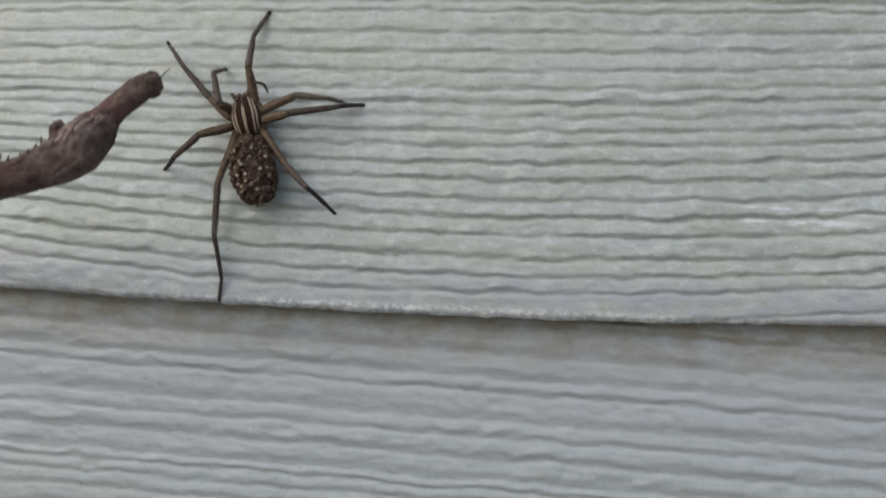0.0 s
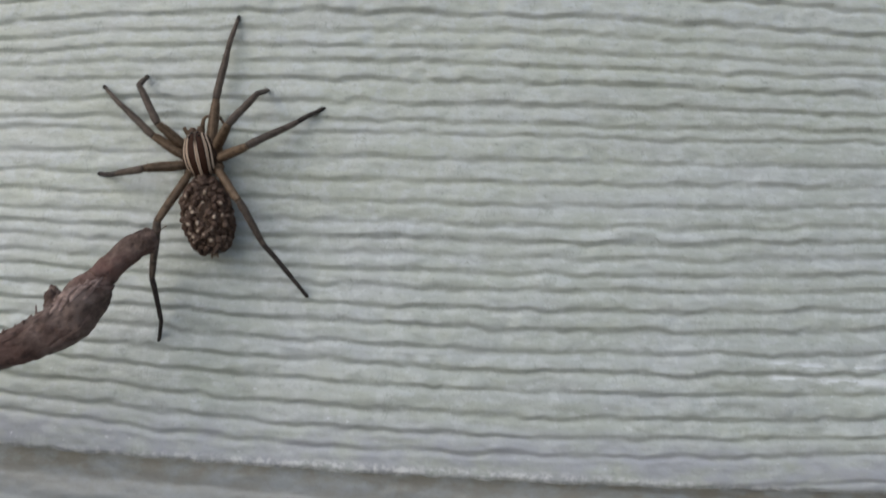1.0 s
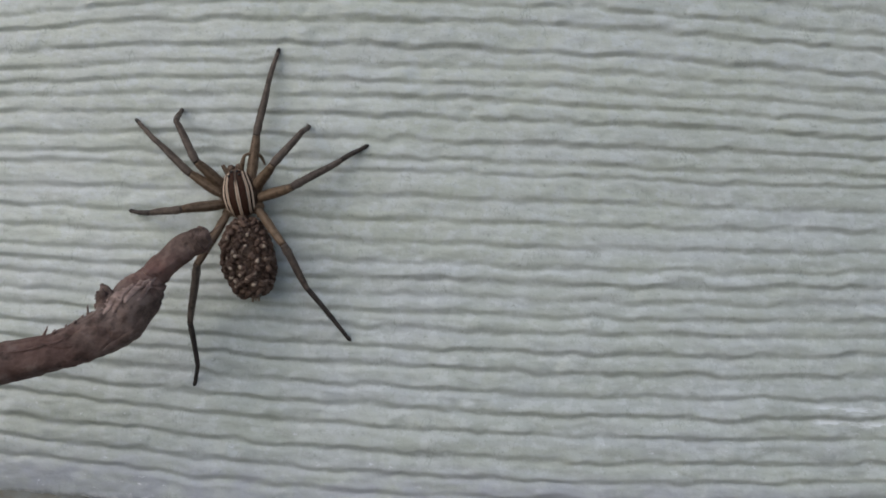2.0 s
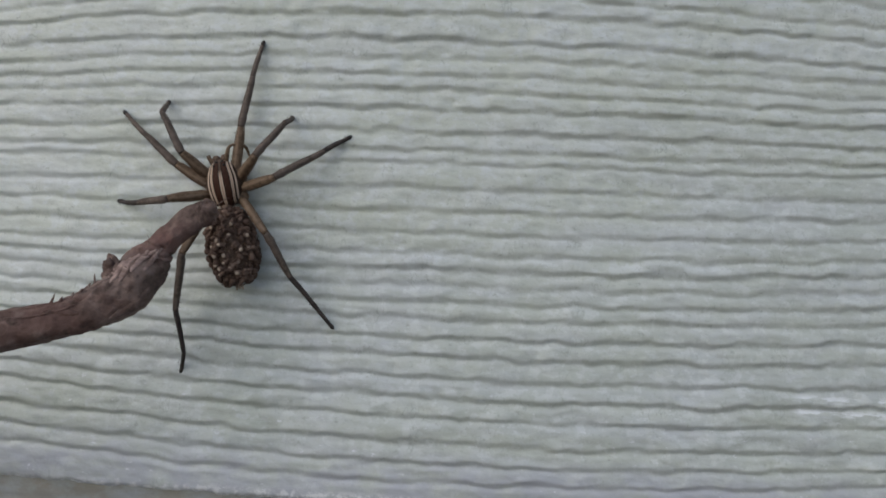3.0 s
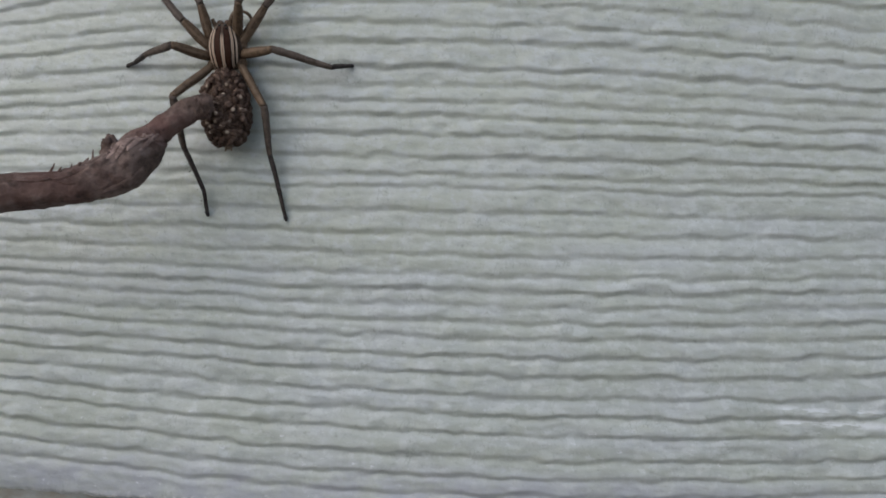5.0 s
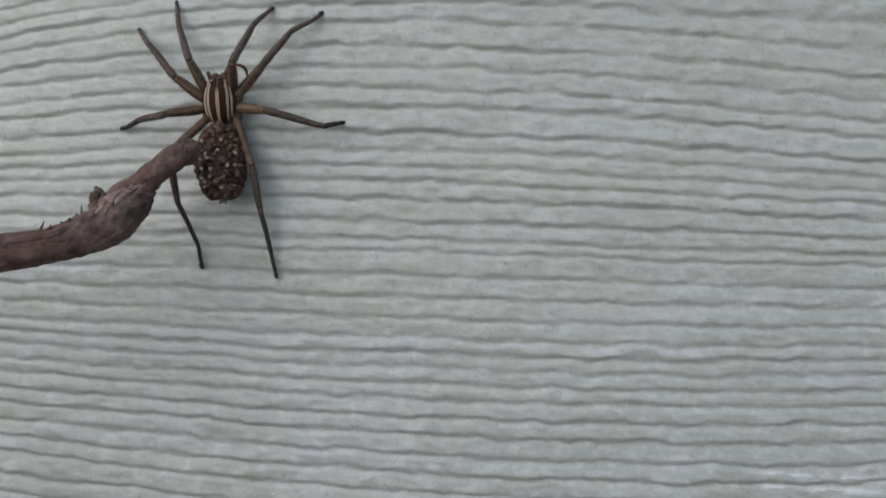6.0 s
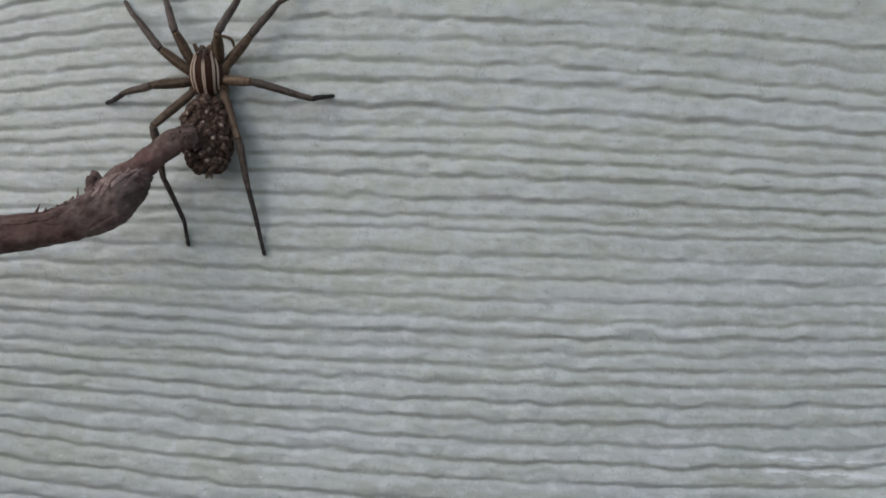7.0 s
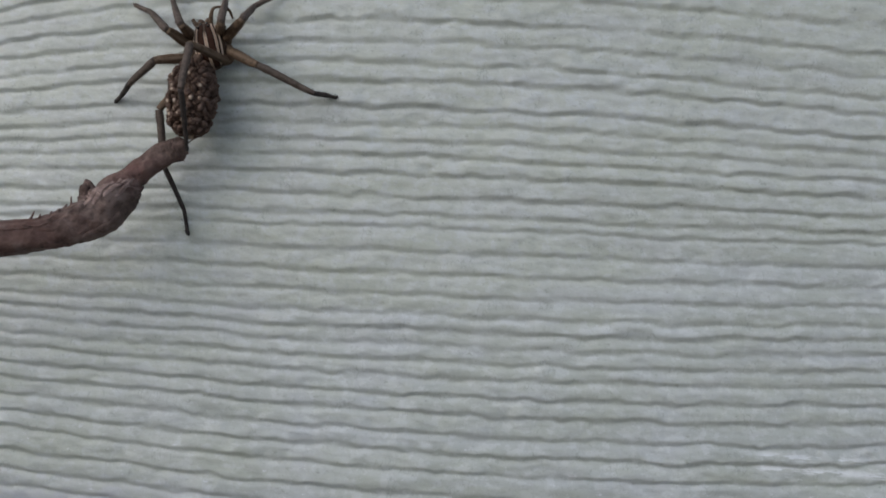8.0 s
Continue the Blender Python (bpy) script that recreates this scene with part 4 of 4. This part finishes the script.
def build_spider():
    spider = new("spider")
    tagged(spider, "brown striped wolf spider carrying young on its back", "spider")

    def shield(c):
        w = (1 - 0.10 * max(0, -c.y) ** 2) * max(0.2, 1 - c.y * c.y) ** (-0.22 if c.y > 0 else 0) * (1 - 0.20 * max(0, c.y))
        return Vector((c.x * w, c.y, c.z * (1 - 0.15 * c.y * c.y)))

    carapace = part("carapace", ellipsoid((0, 0, 0), (3.3, 4.4, 2.5), 40, 26, shield), CARAPACE, spider, "dark brown carapace with pale stripes")
    carapace.matrix_basis = pose(0.3 * MM, 0, 4.4 * MM, 3, 4, 0)
    part("head", ellipsoid((0, 3.7, 3.4), (1.8, 1.2, 1.4)), HIDE, spider)
    for x, y, z, r in ((-0.3, 4.15, 5.15, 0.32), (0.8, 4.15, 5.1, 0.32), (-0.75, 3.4, 5.85, 0.28), (1.2, 3.4, 5.8, 0.28)):
        part("eye", ellipsoid((x, y, z), (r, r, r), 10, 8), EYE, spider, "shiny black eye")
    for s in (-1, 1):
        part("fang_base", ellipsoid((0.75 * s, 5.0, 2.7), (0.75, 0.9, 1.3), 12, 8), HIDE, spider)
        line = catmull([(1.1, 4.0, 3.2), (1.8, 5.6, 4.3), (2.6, 6.9, 4.5), (4.0, 7.0, 4.2), (5.2, 6.4, 3.4), (5.5, 4.8, 2.6)] if s > 0 else [(-1.1, 4.0, 3.2), (-1.5, 4.7, 3.5), (-1.8, 5.3, 3.7), (-2.0, 5.9, 3.7)], 5)
        part("pedipalp", tube([Vector(p) * MM for p in line], [((0.40 if s > 0 else 0.52) + 0.06 * math.sin(i * 0.4) - 0.007 * i) * MM for i in range(len(line))], 9), FEMUR, spider)
    # pale fringe of hair round the shield
    bm, rnd = bmesh.new(), random.Random(2)
    for _ in range(170):
        a = rnd.uniform(0, 2 * math.pi)
        c = shield(Vector((math.cos(a), math.sin(a), 0)))
        base = Vector((c.x * 3.25, c.y * 4.3, 4.0 + rnd.uniform(-0.5, 0.3)))
        tip = base + Vector((math.cos(a), math.sin(a), 0.3)) * rnd.uniform(0.3, 0.7)
        w = Vector((-math.sin(a), math.cos(a), 0)) * 0.05
        bm.faces.new([bm.verts.new(q * MM) for q in (base - w, base + w, tip)])
    part("hair_fringe", bm, PALE_HAIR, spider, "pale hair fringe")
    part("underside", ellipsoid((0, -0.3, 3.0), (3.5, 4.2, 1.7)), HIDE, spider)

    abdomen = part("abdomen", ellipsoid((0, -7.2, 0), (4.15, 7.2, 3.9), 32, 22, lambda c: Vector((c.x * (1 - 0.07 * c.y), c.y, c.z))), HIDE, spider)
    waist = [Vector(p) * MM for p in ((0, 1.3, -0.6), (0, 0.2, -0.4), (0, -1.4, 0))]
    part("waist", tube(waist, [1.0 * MM, 0.9 * MM, 1.5 * MM], 12), HIDE, abdomen)
    for s in (-1, 0, 1):
        line = [Vector((0.35 * s, -14.0, -0.4)) * MM, Vector((0.6 * s, -15.2 - 0.2 * abs(s), -0.2)) * MM]
        part("spinneret", tube(line, [0.36 * MM, 0.16 * MM], 8), PALE_HAIR, abdomen)
    build_young(abdomen)

    legs = {}
    for name in LEGS:
        hip, lengths = HIPS[name], LEG_LENGTHS[name]
        part("coxa", ellipsoid(hip * 0.86 + Vector((0, 0, 0.1)), (1.25, 1.05, 1.1) if name[0] == "L" else (1.75, 1.25, 1.4), 12, 8), FEMUR, spider)
        hind = name[1] == "4"
        dark = TARSUS if name[1] in "34" else TIBIA
        legs[name] = (
            segment("femur", lengths[0], 0.80 if hind else 0.95, 0.70 if hind else 0.76, 0.08 if hind else 0.14, FEMUR, spider),
            segment("tibia", lengths[1], 0.76, 0.56, 0.05, TIBIA, spider, necks=(2.5,)),
            segment("tarsus", lengths[2], 0.56, 0.34, 0.0, TARSUS if dark is TARSUS else TIBIA, spider, foot=True, bow={"L4": 0.9, "R2": -0.3, "L3": 0.25}.get(name, 0.1), necks=(0.64 * lengths[2],)),
        )
    return spider, abdomen, legs


def build_young(abdomen):
    """Scores of young clinging over the abdomen, heads and legs every way."""
    def one(size, skin):
        bm = ellipsoid((0, 0, 0.55 * size), (0.54 * size, 0.86 * size, 0.60 * size), 10, 7)
        bmesh.ops.create_icosphere(bm, subdivisions=1, radius=0.45 * size * MM, matrix=Matrix.Translation(Vector((0, 1.05, 0.42)) * size * MM))
        for s in (-1, 1):
            for k in range(3):
                a = radians(55 - 45 * k)
                p = [Vector((0.3 * s, 1.0, 0.4)), Vector((s * (0.3 + 0.6 * math.cos(a)), 1.0 + 0.6 * math.sin(a), 0.55)), Vector((s * (0.3 + 1.0 * math.cos(a)), 1.0 + 1.0 * math.sin(a), -0.05))]
                for q0, q1 in zip(p, p[1:]):
                    d = (q1 - q0).normalized()
                    u = d.cross(Vector((0, 0, 1))).normalized() * 0.07
                    v = u.cross(d)
                    ring = [[bm.verts.new((q + u * c + v * e) * size * MM) for c, e in ((1, 0), (-0.5, 0.87), (-0.5, -0.87))] for q in (q0, q1)]
                    for i in range(3):
                        bm.faces.new((ring[0][i], ring[0][(i + 1) % 3], ring[1][(i + 1) % 3], ring[1][i]))
        me = bpy.data.meshes.new("spiderling")
        bm.to_mesh(me)
        bm.free()
        me.materials.append(skin)
        me.polygons.foreach_set("use_smooth", [True] * len(me.polygons))
        return me

    plain = [one(s, SPIDERLING) for s in (0.80, 0.90, 1.0)]
    spotted = [one(s, SPOTTED_SPIDERLING) for s in (0.76, 0.86, 0.96)]
    rnd = random.Random(9)
    count = 230
    for k in range(count):
        y = 0.93 - 1.86 * (k + 0.5) / count
        a = k * 2.39996 + rnd.uniform(-0.3, 0.3)
        r = math.sqrt(1 - y * y)
        x, z = r * math.cos(a), r * math.sin(a)
        if z < -0.55:
            continue
        n = Vector((x / 4.15, y / 7.2, z / 3.9)).normalized()
        p = Vector((x * 4.15 * (1 - 0.07 * y), y * 7.2 - 7.2, z * 3.9)) + n * (rnd.uniform(-0.30, 0.0) + (0.45 if k % 4 == 0 and z > 0.3 else 0.0))
        turn = n.to_track_quat("Z", "Y").to_matrix().to_4x4() @ Matrix.Rotation(rnd.uniform(0, 6.28), 4, "Z") @ Matrix.Rotation(rnd.uniform(-0.5, 0.5), 4, "X")
        ob = new("spiderling", (spotted if z > 0.62 and -0.7 < y < 0.75 else plain)[k % 3])
        ob.parent = abdomen
        ob.matrix_basis = Matrix.Translation(p * MM) @ turn


twig = build_twig()
spider, abdomen, spider_legs = build_spider()

# ---- what moves ----
# the twig's tip: place on the wall, height over it, and the twig's turn
TWIG_ROWS = [
    (0, -44.0, -10.1, 32.3, 35.0),
    (0.2, -42.7, -17.9, 30.3, 35.4),
    (0.3, -45.7, -18.7, 17.3, 34.1),
    (0.4, -46.1, -14.0, 14.3, 33.3),
    (0.5, -44.0, -12.8, 13.3, 33.0),
    (0.7, -43.9, -9.8, 13.3, 34.9),
    (1, -44.9, -6.1, 14.3, 34.0),
    (1.2, -48.7, -2.3, 14.2, 36.1),
    (2.3, -40.1, 2.5, 13.8, 31.8),
    (2.5, -38.3, 2.9, 15.9, 36.8),
    (3, -39.3, 5.1, 15.5, 32.0),
    (3.5, -39.0, 3.0, 14.5, 36.3),
    (3.6, -40.0, 0.1, 10.4, 33.4),
    (3.7, -39.7, -0.2, 9.3, 33.1),
    (3.8, -44.3, 2.3, 9.2, 32.6),
    (4, -48.7, 6.0, 10.0, 31.8),
    (4.2, -45.9, 19.3, 11.8, 26.4),
    (5.3, -42.0, 29.9, 12.9, 26.4),
    (5.5, -46.6, 29.9, 14.3, 29.6),
    (5.7, -56.0, 23.8, 13.6, 29.3),
    (5.9, -47.9, 33.3, 13.9, 29.7),
    (6, -42.9, 34.3, 14.0, 29.7),
    (6.3, -40.3, 27.1, 12.4, 29.6),
    (6.5, -40.2, 26.1, 11.0, 30.0),
    (6.7, -45.7, 25.8, 10.3, 28.9),
    (6.9, -41.4, 30.7, 11.5, 29.2),
    (7, -41.2, 32.1, 11.6, 29.3),
    (7.3, -41.2, 32.2, 11.4, 30.3),
    (7.5, -41.6, 32.7, 11.3, 30.9),
    (7.7, -43.1, 32.4, 11.6, 29.6),
    (8, -45.6, 29.7, 8.0, 28.0),
]
TWIG_TURN = 37.3


def motions():
    rows = timeline()
    walk(spider, [(t, body_pose(*body)) for t, body, _ in rows])
    # the abdomen swings up and aside as the twig pushes it in the last half second
    rest = pose(0.1 * MM, -4.7 * MM, 4.9 * MM, -2, 0, 0)
    walk(abdomen, [(0.0, rest), (7.5, rest), (7.7, pose(-1.6 * MM, -3.0 * MM, 6.4 * MM, -8, -10, -9)), (8.0, pose(-2.2 * MM, -3.0 * MM, 6.7 * MM, -8, -16, -13))])
    for name in LEGS:
        keys = [[], [], []]
        for t, body, stance in rows:
            joints = leg_joints(name, body, stance)
            for i in range(3):
                keys[i].append((t, aim(joints[i], joints[i + 1])))
        for segment_ob, key in zip(spider_legs[name], keys):
            walk(segment_ob, key)
    walk(twig, [(t, WALL @ pose(x * MM, -h * MM, z * MM, 90) @ pose(0, 0, 0, 0, 0, a - TWIG_TURN)) for t, x, z, h, a in TWIG_ROWS])


motions()
